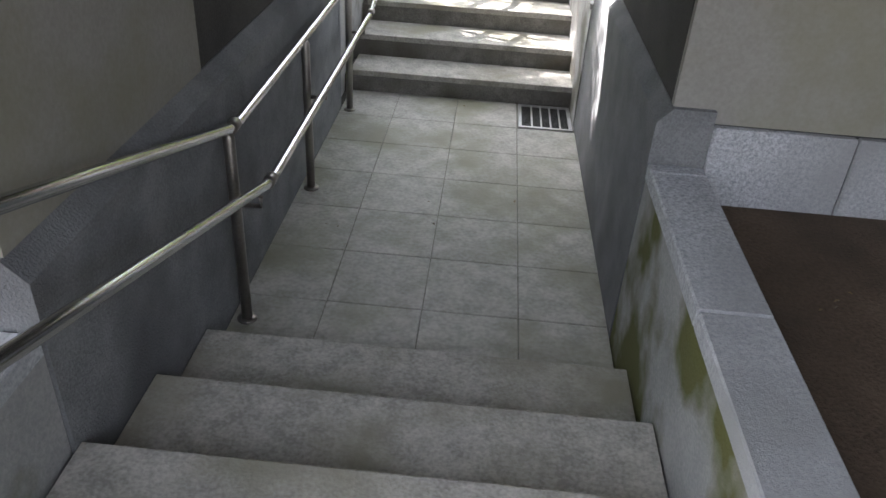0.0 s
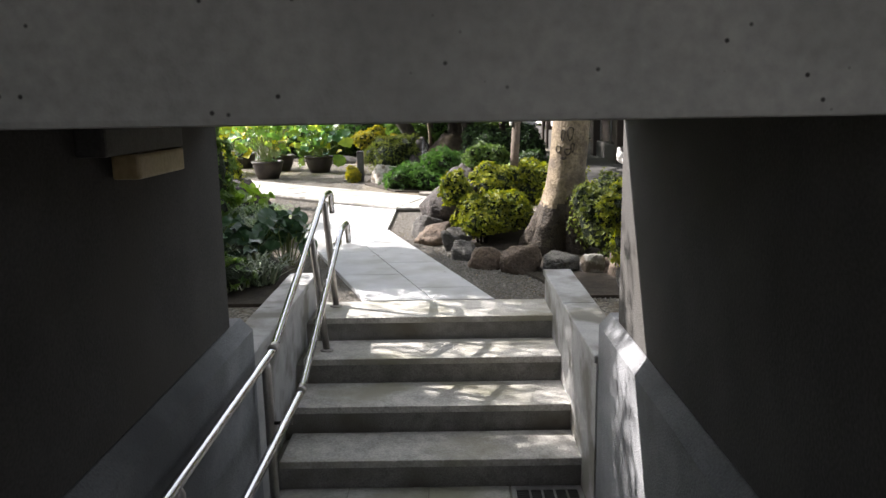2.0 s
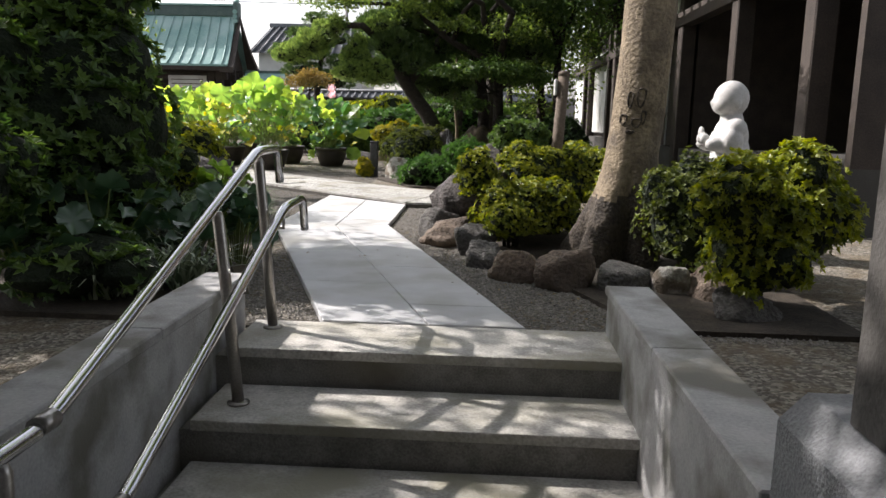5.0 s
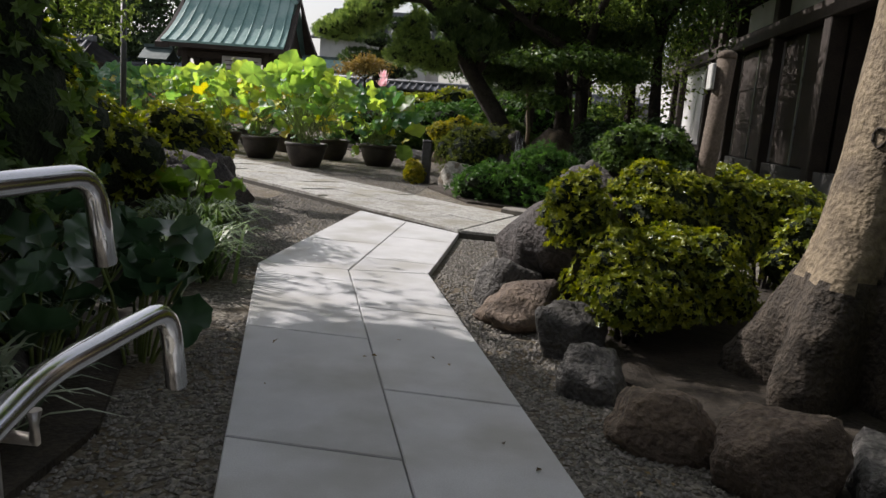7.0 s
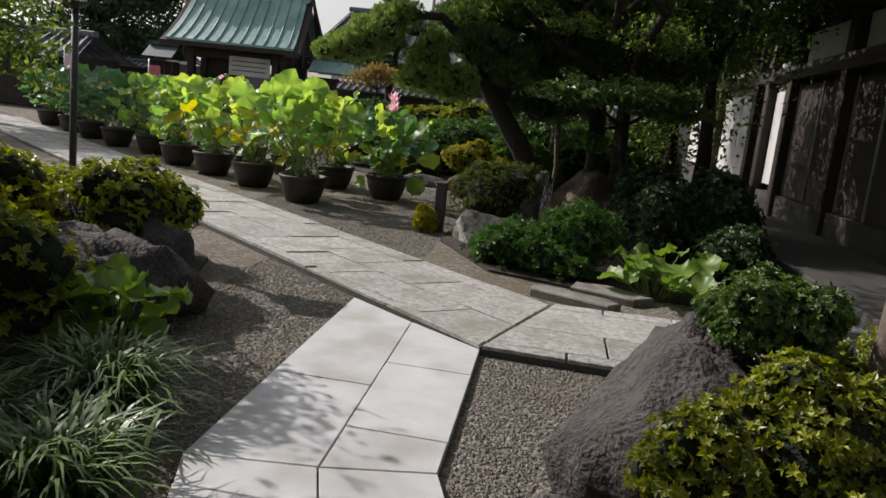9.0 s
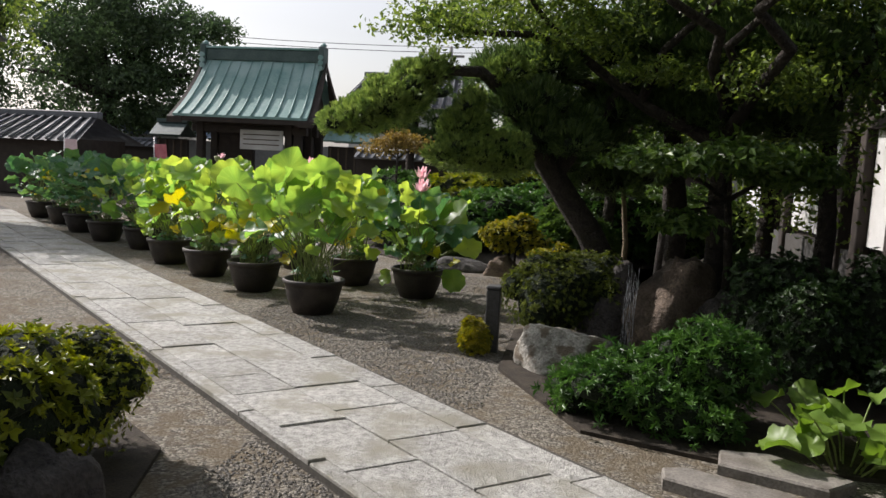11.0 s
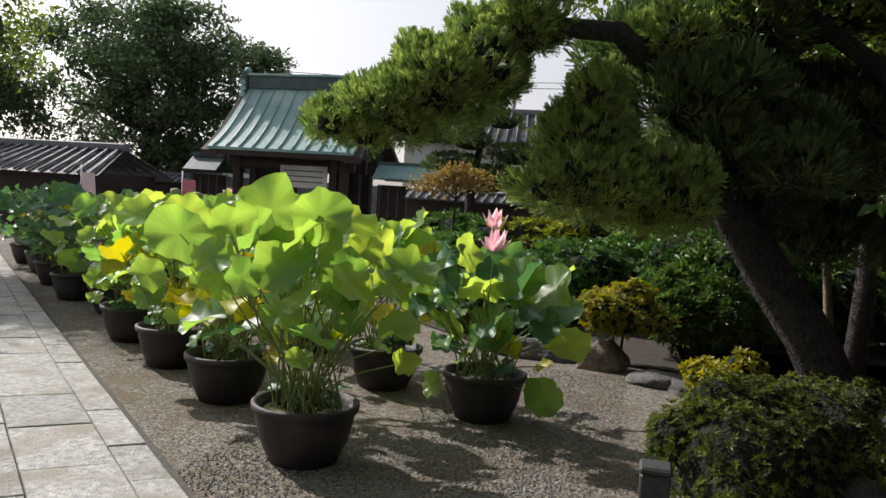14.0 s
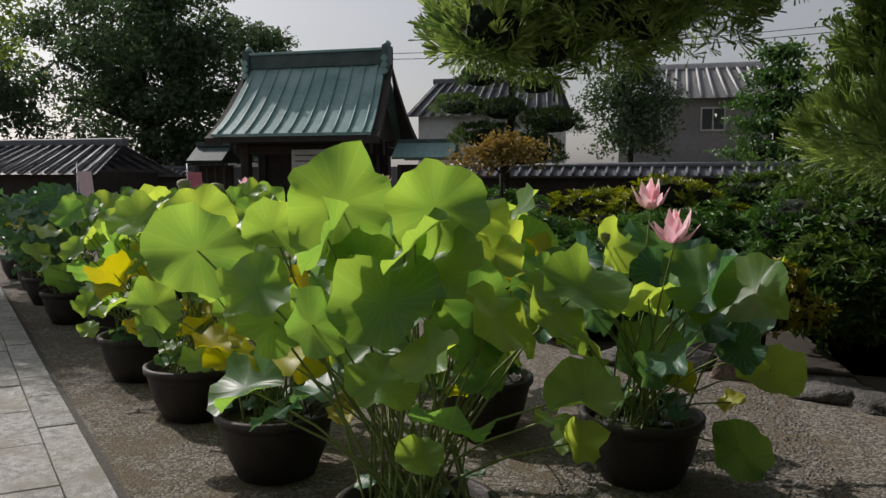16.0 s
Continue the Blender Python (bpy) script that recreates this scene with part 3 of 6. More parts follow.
tagged(part("lintel", box(-0.678, 1.143, 4.18, 4.45, 1.44, 2.3, 0.012, 2), BEAM), "pale pitted concrete beam over the passage", "beam", kind="structure")
tagged(part("roof_slab", box(-4.0, 7.4, 3.9, 7.0, 3.0, 3.2, 0.02), CONCRETE), "concrete roof slab over the passage", "roof", kind="structure")

# Thin paler skin over wall_west; the outdoor light is put into its colour.
tagged(part("wall_west_lit_face", box(-0.72, -0.677, 2.815, 4.16, 0.456, 3.0), FACADE), "stained concrete wall before the passage, paler for outdoor light", "wall", kind="structure")
band = tagged(part("wall_band", box(1.31, 7.0, 4.215, 4.25, -0.05, 0.385), CONCRETE_LOW), "granite blocks along the foot of the wall", "wall base", kind="structure")
for x0, x1 in ((1.312, 1.86), (1.865, 2.55), (2.555, 3.3), (3.305, 4.2), (4.205, 5.2)):
    part("block", box(x0, x1, 4.17, 4.214, -0.02, 0.395, 0.008), GRANITE, band)


def curb(name, x0, x1, y0, y1, top):
    root = tagged(part(name, box(x0 + 0.006, x1 - 0.006, y0, y1, -0.9, top - 0.07), MOSSY), "mossy concrete side wall with a granite top", "side wall", kind="structure")
    y = y0
    while y < y1 - 0.01:
        e = min(y + 0.9, y1)
        part("capstone", box(x0, x1, y + 0.002, e - 0.002, top - 0.068, top, 0.006), GRANITE, root)
        y = e
    return root


curb("curb_east", XR, 1.31, -1.3, 4.175, 0.225)
curb("curb_west", -0.86, -0.625, -1.3, 2.795, 0.25)
tagged(part("planting_bed", box(1.31, 7.0, -3.0, 4.17, -0.3, 0.07), SOIL), "bare brown soil bed", "soil", kind="structure")
tagged(part("side_ground", box(-3.5, -0.86, -3.0, 2.82, -0.3, 0.02), SOIL), "bare brown soil", "soil", kind="structure")
# Added out of view to cut the skylight that reaches the passage.
tagged(part("light_cutting_slab", box(-4.0, 7.4, 0.2, 3.9, 2.95, 3.15, 0.02), CONCRETE), "unseen concrete slab added to cut light before the passage", "roof", kind="structure")
tagged(part("wall_behind", box(-6, 9, -6.3, -6.0, -0.1, 3.5), CONCRETE), "plain concrete wall", "wall", kind="structure")
tagged(part("wall_bed_end", box(7.0, 7.3, -6.0, 6.45, -0.1, 3.0), CONCRETE), "plain concrete wall", "wall", kind="structure")


def step_block(parent, y0, y1, z, front, low=-0.95):
    """A step: a tread slab with a worn nose on a set-back body."""
    back0, back1 = (y0 + 0.015, y1) if front < 0 else (y0, y1 - 0.015)
    part("riser", box(XL - 0.05, XR + 0.05, back0, back1, low, z - 0.045), SHADED_RISER, parent)
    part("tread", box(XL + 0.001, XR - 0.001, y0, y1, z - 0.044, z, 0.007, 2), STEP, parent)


near_steps = thing("steps_south", "worn grey stone steps down into the passage", "steps", kind="structure")
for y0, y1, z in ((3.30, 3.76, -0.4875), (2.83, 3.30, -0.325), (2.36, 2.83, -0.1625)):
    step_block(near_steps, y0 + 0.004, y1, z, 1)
part("landing", box(XL - 0.001, XR - 0.001, -4.5, 2.36, -0.95, 0.0, 0.007, 2), STEP, near_steps)
far_steps = thing("steps_north", "worn grey stone steps up to the garden", "steps", kind="structure")
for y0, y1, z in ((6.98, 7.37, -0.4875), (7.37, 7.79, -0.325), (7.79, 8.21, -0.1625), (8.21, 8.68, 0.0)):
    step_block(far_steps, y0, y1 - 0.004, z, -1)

for name, x0, x1 in (("coping_east", 1.07, 1.28), ("coping_west", -0.86, -0.655)):
    root = tagged(part(name, box(x0 + 0.012, x1 - 0.012, 6.622, 8.65, -0.95, 0.19), COPING), "stained pale side wall beside the garden steps", "side wall", kind="structure")
    part("capstone", box(x0, x1, 6.624, 7.66, 0.19, 0.232, 0.006), COPING, root)
    part("capstone", box(x0, x1, 7.664, 8.665, 0.19, 0.232, 0.006), COPING, root)

# ---- drain, lamp and handrail ----
grate = thing("drain_grate", "dark drain grate in an aluminium frame", "grate", at=(0.88, 6.73, FLOOR_Z))
gx0, gx1, gy0, gy1 = -0.195, 0.195, -0.215, 0.235
for a in ((gx0, gx1, gy0, gy0 + 0.025), (gx0, gx1, gy1 - 0.025, gy1), (gx0, gx0 + 0.025, gy0 + 0.026, gy1 - 0.026), (gx1 - 0.025, gx1, gy0 + 0.026, gy1 - 0.026)):
    part("frame", box(*a, -0.015, 0.008, 0.002), ALU, grate)
for k in range(4):
    x = gx0 + 0.10 + k * 0.068
    part("divider", box(x - 0.006, x + 0.006, gy0 + 0.026, gy1 - 0.026, -0.012, 0.006), ALU, grate)
part("well", box(gx0 + 0.026, gx1 - 0.026, gy0 + 0.026, gy1 - 0.026, -0.02, -0.013), IRON, grate)
for k in range(18):
    y = gy0 + 0.04 + k * 0.0215
    part("bar", box(gx0 + 0.026, gx1 - 0.026, y - 0.004, y + 0.004, -0.012, 0.003), IRON, grate)

lamp = thing("wall_lamp", "bulkhead lamp with amber cover on the passage wall", "lamp", at=(-0.68, 5.52, 1.305))
part("housing", box(0, 0.09, -0.40, 0.23, 0.035, 0.12, 0.01, 2), IRON, lamp)
part("cover", box(0.012, 0.10, -0.20, 0.20, -0.045, 0.034, 0.01, 2), AMBER, lamp)

rail = thing("handrail", "double polished steel handrail on posts", "handrail", at=(-0.55, 6.0, FLOOR_Z))


def rel(p):
    return (p[0] + 0.55, p[1] - 6.0, p[2] - FLOOR_Z)


UX, LX = -0.555, -0.445
upper = [(UX, 0.2, 1.42), (UX, 2.3, 0.80), (UX, 4.11, 0.25), (UX, 6.75, 0.25), (UX, 8.52, 0.83), (UX, 8.86, 0.83), (UX, 8.90, 0.66)]
lower = [(LX, 0.2, 1.17), (LX, 2.3, 0.54), (LX, 4.19, -0.02), (LX, 6.86, -0.02), (LX, 8.56, 0.57), (LX, 8.93, 0.58), (LX, 8.97, 0.41)]
part("upper_rail", tube([rel(p) for p in bent(upper, 0.07)], 0.021, 14), STEEL, rail)
part("lower_rail", tube([rel(p) for p in bent(lower, 0.07)], 0.021, 14), STEEL, rail)
for run in (upper, lower):
    for p in run[2:4]:
        q = Vector(rel(p))
        part("joint_collar", tube([q + Vector((0, -0.035, 0.008)), q + Vector((0, 0.035, 0.008))], 0.026, 12), STEEL_DULL, rail)
for px, (y, foot, head) in zip((-0.55, -0.55, -0.55, -0.55, -0.49, -0.50), ((0.5, 0.0, 1.33), (4.05, FLOOR_Z, 0.27), (5.33, FLOOR_Z, 0.25), (6.58, FLOOR_Z, 0.25), (7.98, -0.1625, 0.63), (8.54, 0.0, 0.81))):
    post = part("post", tube([rel((px, y, foot)), rel(((px + UX) / 2, y, (foot + head) / 2)), rel((UX, y, head - 0.035)), rel((UX, y, head - 0.012))], [0.024, 0.024, 0.024, 0.014], 14), STEEL_DULL, rail)
    low = head - 0.27
    part("bracket", tube([rel((px, y, low - 0.06)), rel((LX, y, low - 0.06)), rel((LX, y, low - 0.015))], 0.011, 8), STEEL_DULL, rail)
    part("foot_flange", lathe([(0.045, 0.0), (0.045, 0.008), (0.026, 0.014)], 16), STEEL_DULL, rail).location = rel((px, y, foot))


# ---- temple gate ----
def slope_point(t):
    """Profile of the copper roof from eave (0) to ridge (1): set-back and height, slightly hollow."""
    return 2.1 * t, 2.35 * (0.62 * t + 0.38 * t * t)


gate = thing("temple_gate", "dark timber temple gate with a green copper roof", "gate", at=(-13.1, 40.0, 0))
GX = 2.62


def roof_sheet(side, x0, x1, lift=0.0, thick=0.09):
    bm = bmesh.new()
    rows = []
    for i in range(11):
        back, h = slope_point(i / 10)
        y, z = side * (2.1 - back), 3.12 + h + lift
        inset = 0.28 * (i / 10)
        a, b = x0 + inset, x1 - inset
        rows.append([bm.verts.new(c) for c in ((a, y, z), (b, y, z), (b, y, z - thick), (a, y, z - thick))])
    for p, q in zip(rows, rows[1:]):
        for k in range(4):
            bm.faces.new((p[k], p[(k + 1) % 4], q[(k + 1) % 4], q[k]))
    bm.faces.new(rows[0])
    bm.faces.new(list(reversed(rows[-1])))
    bmesh.ops.recalc_face_normals(bm, faces=bm.faces)
    return bm


for side, label in ((-1, "green copper front slope"), (1, "green copper rear slope")):
    slope = part("roof_slope", roof_sheet(side, -GX, GX), COPPER, gate, label)
    for k in range(11):
        f = (k + 0.5) / 11
        pts = []
        for i in range(9):
            back, h = slope_point(i / 8)
            half = GX - 0.28 * i / 8
            pts.append((-half + 2 * half * f, side * (2.1 - back + 0.01), 3.12 + h + 0.02))
        part("batten", tube(pts, 0.03, 6), COPPER, slope)
    part("eave_board", box(-GX + 0.1, GX - 0.1, side * 2.02 - 0.05, side * 2.02 + 0.05, 2.86, 3.03), DARKWOOD, gate)
part("ridge", box(-2.3, 2.3, -0.16, 0.16, 5.35, 5.78, 0.03, 2), COPPER_DARK, gate)
part("ridge_cap", box(-2.4, 2.4, -0.22, 0.22, 5.78, 5.87, 0.03, 2), COPPER, gate)
for s in (-1, 1):
    orn = part("ridge_end", box(s * 2.42 - 0.11, s * 2.42 + 0.11, -0.28, 0.28, 5.05, 5.95, 0.05, 2), COPPER_DARK, gate, "carved copper ridge-end ornament")
    for z in (5.12, 5.32, 5.52):
        part("scroll", tube([(s * 2.42, -0.36, z), (s * 2.42, -0.2, z)], 0.10, 10), COPPER, orn)
    part("finial", lathe([(0.10, 0), (0.13, 0.06), (0.08, 0.12), (0.03, 0.16)], 12), COPPER, orn).location = (s * 2.42, 0, 5.95)
    part("bargeboard", roof_sheet(-1, s * 2.56 - 0.30, s * 2.56 + 0.30, -0.12, 0.22), DARKWOOD, gate)
    part("bargeboard", roof_sheet(1, s * 2.56 - 0.30, s * 2.56 + 0.30, -0.12, 0.22), DARKWOOD, gate)
    bm = bmesh.new()
    tri = [bm.verts.new(c) for c in ((s * 2.1, -1.8, 3.0), (s * 2.1, 1.8, 3.0), (s * 2.1, 0, 5.2))]
    bm.faces.new(tri)
    r = bmesh.ops.extrude_face_region(bm, geom=bm.faces[:])
    for e in r["geom"]:
        if isinstance(e, bmesh.types.BMVert):
            e.co.x -= s * 0.08
    part("gable_panel", bm, DARKWOOD, gate)
for x in (-1.95, -0.45, 1.60, 1.95):
    for y in (-1.15, 0.0, 1.15):
        if abs(x) > 0.5 or y == 0:
            part("pillar", box(x - 0.14, x + 0.14, y - 0.14, y + 0.14, 0, 2.95, 0.02), DARKWOOD, gate)
for y in (-1.15, 0.0, 1.15):
    part("beam", box(-2.3, 2.3, y - 0.11, y + 0.11, 2.52, 2.80, 0.015), DARKWOOD, gate)
    part("beam", box(-2.3, 2.3, y - 0.09, y + 0.09, 2.81, 3.02, 0.015), DARKWOOD, gate)
board = part("sign_board", box(-0.28, 1.42, -1.36, -1.29, 1.92, 2.66, 0.015), PLASTER, gate, "pale wooden sign board under the eave")
for z in (2.12, 2.30, 2.48):
    part("line", box(-0.15, 1.29, -1.366, -1.361, z - 0.02, z + 0.02), BROWNWOOD, board)
part("door_leaf", box(-1.78, -0.58, -0.05, 0.05, 0.05, 2.5), DARKWOOD, gate)
part("sill", box(-2.1, 2.1, -0.15, 0.15, 0, 0.16), DARKWOOD, gate)


def wing(x0, x1, label, sheet=None):
    w = thing("gate_wing", label, "wall", at=((x0 + x1) / 2, 39.6, 0))
    h = (x1 - x0) / 2
    part("panel", box(-h, h, -0.08, 0.08, 0, 2.2), DARKWOOD, w)
    bm = bmesh.new()
    for s in (-1, 1):
        q = [bm.verts.new(c) for c in ((-h, s * 0.65, 2.35), (h, s * 0.65, 2.35), (h, 0, 2.85), (-h, 0, 2.85))]
        bm.faces.new(q)
    bmesh.ops.recalc_face_normals(bm, faces=bm.faces)
    bmesh.ops.solidify(bm, geom=bm.faces[:], thickness=0.07)
    part("roof", bm, sheet or COPPER, w)
    part("ridge", box(-h, h, -0.1, 0.1, 2.84, 2.98), COPPER_DARK, w)
    k = 0
    while -h + 0.1 + k * 0.32 < h:
        x = -h + 0.1 + k * 0.32
        part("lattice_bar", box(x - 0.03, x + 0.03, -0.13, -0.08, 1.1, 2.15), BROWNWOOD, w)
        k += 1
    return w


wing(-10.2, -8.3, "low dark wall wing with a copper roof")
wing(-17.3, -16.0, "low dark wall wing with a copper roof", COPPER_DARK)


def boundary_wall(x0, x1, y, h):
    w = tagged(part("wall_boundary", box(x0, x1, y - 0.12, y + 0.12, -0.1, h - 0.25), DARKWOOD), "dark boundary wall with a grey tile top", "wall", kind="structure")
    bm = bmesh.new()
    for s in (-1, 1):
        bm.faces.new([bm.verts.new(c) for c in ((x0, y + s * 0.38, h - 0.22), (x1, y + s * 0.38, h - 0.22), (x1, y, h), (x0, y, h))])
    bmesh.ops.recalc_face_normals(bm, faces=bm.faces)
    bmesh.ops.solidify(bm, geom=bm.faces[:], thickness=0.06)
    part("coping", bm, KAWARA, w)
    x = x0 + 0.15
    while x < x1:
        part("tile", tube([(x, y - 0.40, h - 0.20), (x, y, h + 0.02)], 0.045, 6), KAWARA, w)
        x += 0.28
    part("ridge_tile", tube([(x0, y, h + 0.04), (x1, y, h + 0.04)], 0.08, 8), KAWARA, w)
    return w


pole = thing("utility_pole", "far grey utility pole with cables", "pole", at=(-9.6, 62.0, 0))
part("shaft", tube([(0, 0, 0), (0, 0, 9.5)], [0.16, 0.11], 8), HOUSEWALL, pole)
part("crossarm", box(-0.9, 0.9, -0.05, 0.05, 8.8, 8.95), HOUSEWALL, pole)
for dz, dy in ((8.9, 0.0), (9.3, 0.3)):
    part("cable", tube([(-40 + k * 4, dy, dz + 1.4 * (k / 10 - 1) ** 2 * 2.0 + 0.02 * k) for k in range(21)], 0.022, 4), IRON, pole)
boundary_wall(-8.3, 3.6, 37.0, 2.05)
boundary_wall(-40.0, -17.3, 41.0, 2.1)
street = tagged(part("street_wall", box(-30, 12, 47.0, 47.3, 0, 2.3), HOUSEWALL), "grey wall across the street", "wall", kind="structure")


def shed(x, y, w, d, eave, ridge, roof, wall, label, name="shed"):
    root = thing(name, label, "building", at=(x, y, 0))
    part("wall", box(-w / 2 + 0.5, w / 2 - 0.5, -d / 2 + 0.5, d / 2 - 0.5, 0, eave), wall, root)
    for s in (-1, 1):
        bm = bmesh.new()
        bm.faces.new([bm.verts.new(c) for c in ((-w / 2, s * d / 2, eave - 0.1), (w / 2, s * d / 2, eave - 0.1), (w / 2 - 0.6, 0, ridge), (-w / 2 + 0.6, 0, ridge))])
        bmesh.ops.solidify(bm, geom=bm.faces[:], thickness=0.12)
        slope = part("roof", bm, roof, root)
        for k in range(int(w / 0.45)):
            f = (k + 0.5) / int(w / 0.45)
            a, b = -w / 2 + w * f, -w / 2 + 0.6 + (w - 1.2) * f
            part("roof_rib", tube([(a, s * d / 2, eave - 0.04), (b, 0, ridge + 0.06)], 0.05, 5), roof, slope)
    part("ridge", box(-w / 2 + 0.5, w / 2 - 0.5, -0.15, 0.15, ridge - 0.05, ridge + 0.2, 0.03), roof, root)
    return root


shed(-20.2, 36.5, 6.0, 4.0, 1.95, 2.75, KAWARA, DARKWOOD, "low dark shed with a grey tiled roof")
shed(-23.4, 50.0, 5.0, 4.0, 2.6, 3.7, BLUEROOF, PLASTER, "far white house with a blue-grey roof", "house")
far_house = shed(-1.0, 50.0, 6.5, 6.0, 4.9, 6.3, METALROOF, HOUSEWALL, "far grey house with a pale metal roof", "house")
for x in (-1.6, 0.7):
    win = part("window", box(x - 0.45, x + 0.45, -2.56, -2.50, 3.6, 4.5), PLASTER, far_house, "white framed window")
    for dx in (-0.21, 0.21):
        part("pane", box(x + dx - 0.18, x + dx + 0.18, -2.575, -2.561, 3.67, 4.43), IRON, win)
shed(-9.5, 52.0, 7.0, 6.0, 4.6, 6.3, KAWARA, PLASTER, "far pale house with a grey tiled roof", "house")

# ---- temple hall on the east side ----
hall = thing("temple_hall", "timber and plaster temple hall with tiled eaves", "building", at=(3.7, 18.0, 0))
part("plinth", box(0.1, 6.0, -5.4, 16.0, -0.05, 0.62), CONCRETE, hall)
part("back_wall", box(0.30, 0.42, 0.4, 16.0, 0.62, 4.0), DARKWOOD, hall)
part("porch_wall", box(3.0, 3.1, -5.4, 0.4, 0.62, 3.6), DARKWOOD, hall)
part("porch_side", box(0.3, 3.0, 0.28, 0.4, 0.62, 3.6), DARKWOOD, hall)
part("porch_side", box(0.3, 3.0, -5.4, -5.28, 0.62, 3.6), DARKWOOD, hall)
part("porch_ceiling", box(0.0, 3.0, -5.4, 0.4, 3.05, 3.12), DARKWOOD, hall)
for y0, y1 in ((5.65, 6.75), (7.95, 9.5), (9.55, 11.2), (12.6, 14.2), (14.25, 15.8)):
    part("plaster_panel", box(0.18, 0.298, y0, y1, 0.75, 3.0), PLASTER, hall)
for y in (-4.8, -2.4, 0.4, 2.88, 5.5, 6.9, 7.8, 11.35, 12.45):
    part("pillar", box(0.02, 0.26, y - 0.13, y + 0.13, 0.0, 3.8, 0.015), DARKWOOD, hall)
for y0, y1 in ((0.6, 1.65), (1.7, 2.72), (3.05, 4.15), (4.2, 5.34)):
    d = part("sliding_door", box(0.20, 0.25, y0, y1, 0.64, 2.55), DARKWOOD, hall)
    for z in (1.2, 1.9):
        part("rail", box(0.185, 0.199, y0, y1, z - 0.03, z + 0.03), DARKWOOD, d)
    part("edge", box(0.175, 0.199, y1 - 0.03, y1 + 0.01, 0.64, 2.55), ALU, d, "pale metal door edge")
part("lintel_beam", box(0.0, 0.2, -5.4, 16.0, 2.62, 2.86, 0.01), DARKWOOD, hall)
part("upper_band", box(0.2, 0.297, 0.6, 5.3, 2.87, 3.4), PLASTER, hall)
roof_bm = bmesh.new()
roof_bm.faces.new([roof_bm.verts.new(c) for c in ((-1.0, -6.0, 3.70), (-1.0, 7.0, 3.70), (3.0, 7.0, 5.65), (3.0, -6.0, 5.65))])
bmesh.ops.solidify(roof_bm, geom=roof_bm.faces[:], thickness=0.14)
eaves = part("roof", roof_bm, KAWARA, hall)
roof_bm = bmesh.new()
roof_bm.faces.new([roof_bm.verts.new(c) for c in ((-0.4, 7.02, 3.7), (-0.4, 16.6, 3.7), (3.0, 16.6, 5.4), (3.0, 7.02, 5.4))])
bmesh.ops.solidify(roof_bm, geom=roof_bm.faces[:], thickness=0.14)
part("roof", roof_bm, KAWARA, hall)
for k in range(46):
    y = -5.85 + k * 0.28
    part("round_tile", tube([(-1.03, y, 3.75), (3.0, y, 5.71)], 0.065, 7), KAWARA, eaves)
for k in range(29):
    y = -5.8 + k * 0.45
    part("rafter", box(-0.9, 0.3, y - 0.04, y + 0.04, 3.44, 3.54), DARKWOOD, hall)
part("gutter", tube([(-1.08, -6.0, 3.61), (-1.08, 7.0, 3.61)], 0.06, 8), COPPER_DARK, hall)
tagged(part("walkway", box(2.45, 3.79, 12.6, 23.0, -0.05, 0.28, 0.015), CONCRETE), "grey concrete walkway along the hall", "walkway", kind="structure")
tagged(part("granite_step", box(1.47, 2.44, 15.30, 16.25, -0.04, 0.16, 0.012), STEPGRANITE), "granite step up to the hall's walkway", "step", kind="structure")

# ---- lotus pots ----
def pot_mesh():
    return lathe([(0.20, 0.0), (0.225, 0.01), (0.29, 0.16), (0.325, 0.31), (0.33, 0.335), (0.35, 0.345), (0.352, 0.385), (0.335, 0.395), (0.315, 0.385), (0.305, 0.33), (0.01, 0.32)], 30)


def lotus_leaf_mesh(seed):
    """A round, wavy, dished lotus leaf of radius 1."""
    r = random.Random(seed)
    ph = [r.uniform(0, 6.28) for _ in range(4)]
    cup = r.uniform(0.02, 0.30)
    fold = r.uniform(-0.22, 0.30)
    n = 26
    bm = bmesh.new()
    mid = bm.verts.new((0, 0, 0))
    rings = []
    for rad in (0.42, 0.78, 1.0):
        ring = []
        for k in range(n):
            a = math.tau * k / n
            rr = rad * (1 + 0.09 * math.sin(2 * a + ph[0]) * rad + 0.05 * math.sin(5 * a + ph[1]) * rad + 0.05 * math.sin(9 * a + ph[2]) * rad ** 3)
            z = cup * rad * rad + 0.13 * rad * rad * math.sin(3 * a + ph[2]) + rad ** 4 * (0.13 * math.sin(7 * a + ph[3]) + 0.11 * math.sin(4 * a + ph[1])) + fold * rad * rad * math.cos(2 * a + ph[0])
            ring.append(bm.verts.new((rr * math.cos(a), rr * math.sin(a), z)))
        rings.append(ring)
    for k in range(n):
        bm.faces.new((mid, rings[0][k], rings[0][(k + 1) % n]))
        for inner, outer in zip(rings, rings[1:]):
            bm.faces.new((inner[k], outer[k], outer[(k + 1) % n], inner[(k + 1) % n]))
    for f in bm.faces:
        f.smooth = True
    me = bpy.data.meshes.new("leaf")
    bm.to_mesh(me)
    bm.free()
    return me


def with_material(me, m):
    me.materials.append(m)
    return me


LEAVES = [with_material(lotus_leaf_mesh(k), LOTUS) for k in range(9)]
SHADE_BLUE_LEAVES = [with_material(lotus_leaf_mesh(20 + k), LOTUS_SHADE_BLUE) for k in range(6)]
OLD_LEAVES = [with_material(lotus_leaf_mesh(40 + k), LOTUS_OLD) for k in range(3)]
petal_bm = bmesh.new()
pv = [petal_bm.verts.new(c) for c in ((0, 0, 0), (0.022, 0.03, 0.012), (0.024, 0.075, 0.03), (0, 0.12, 0.06), (-0.024, 0.075, 0.03), (-0.022, 0.03, 0.012), (0, 0.06, 0.006))]
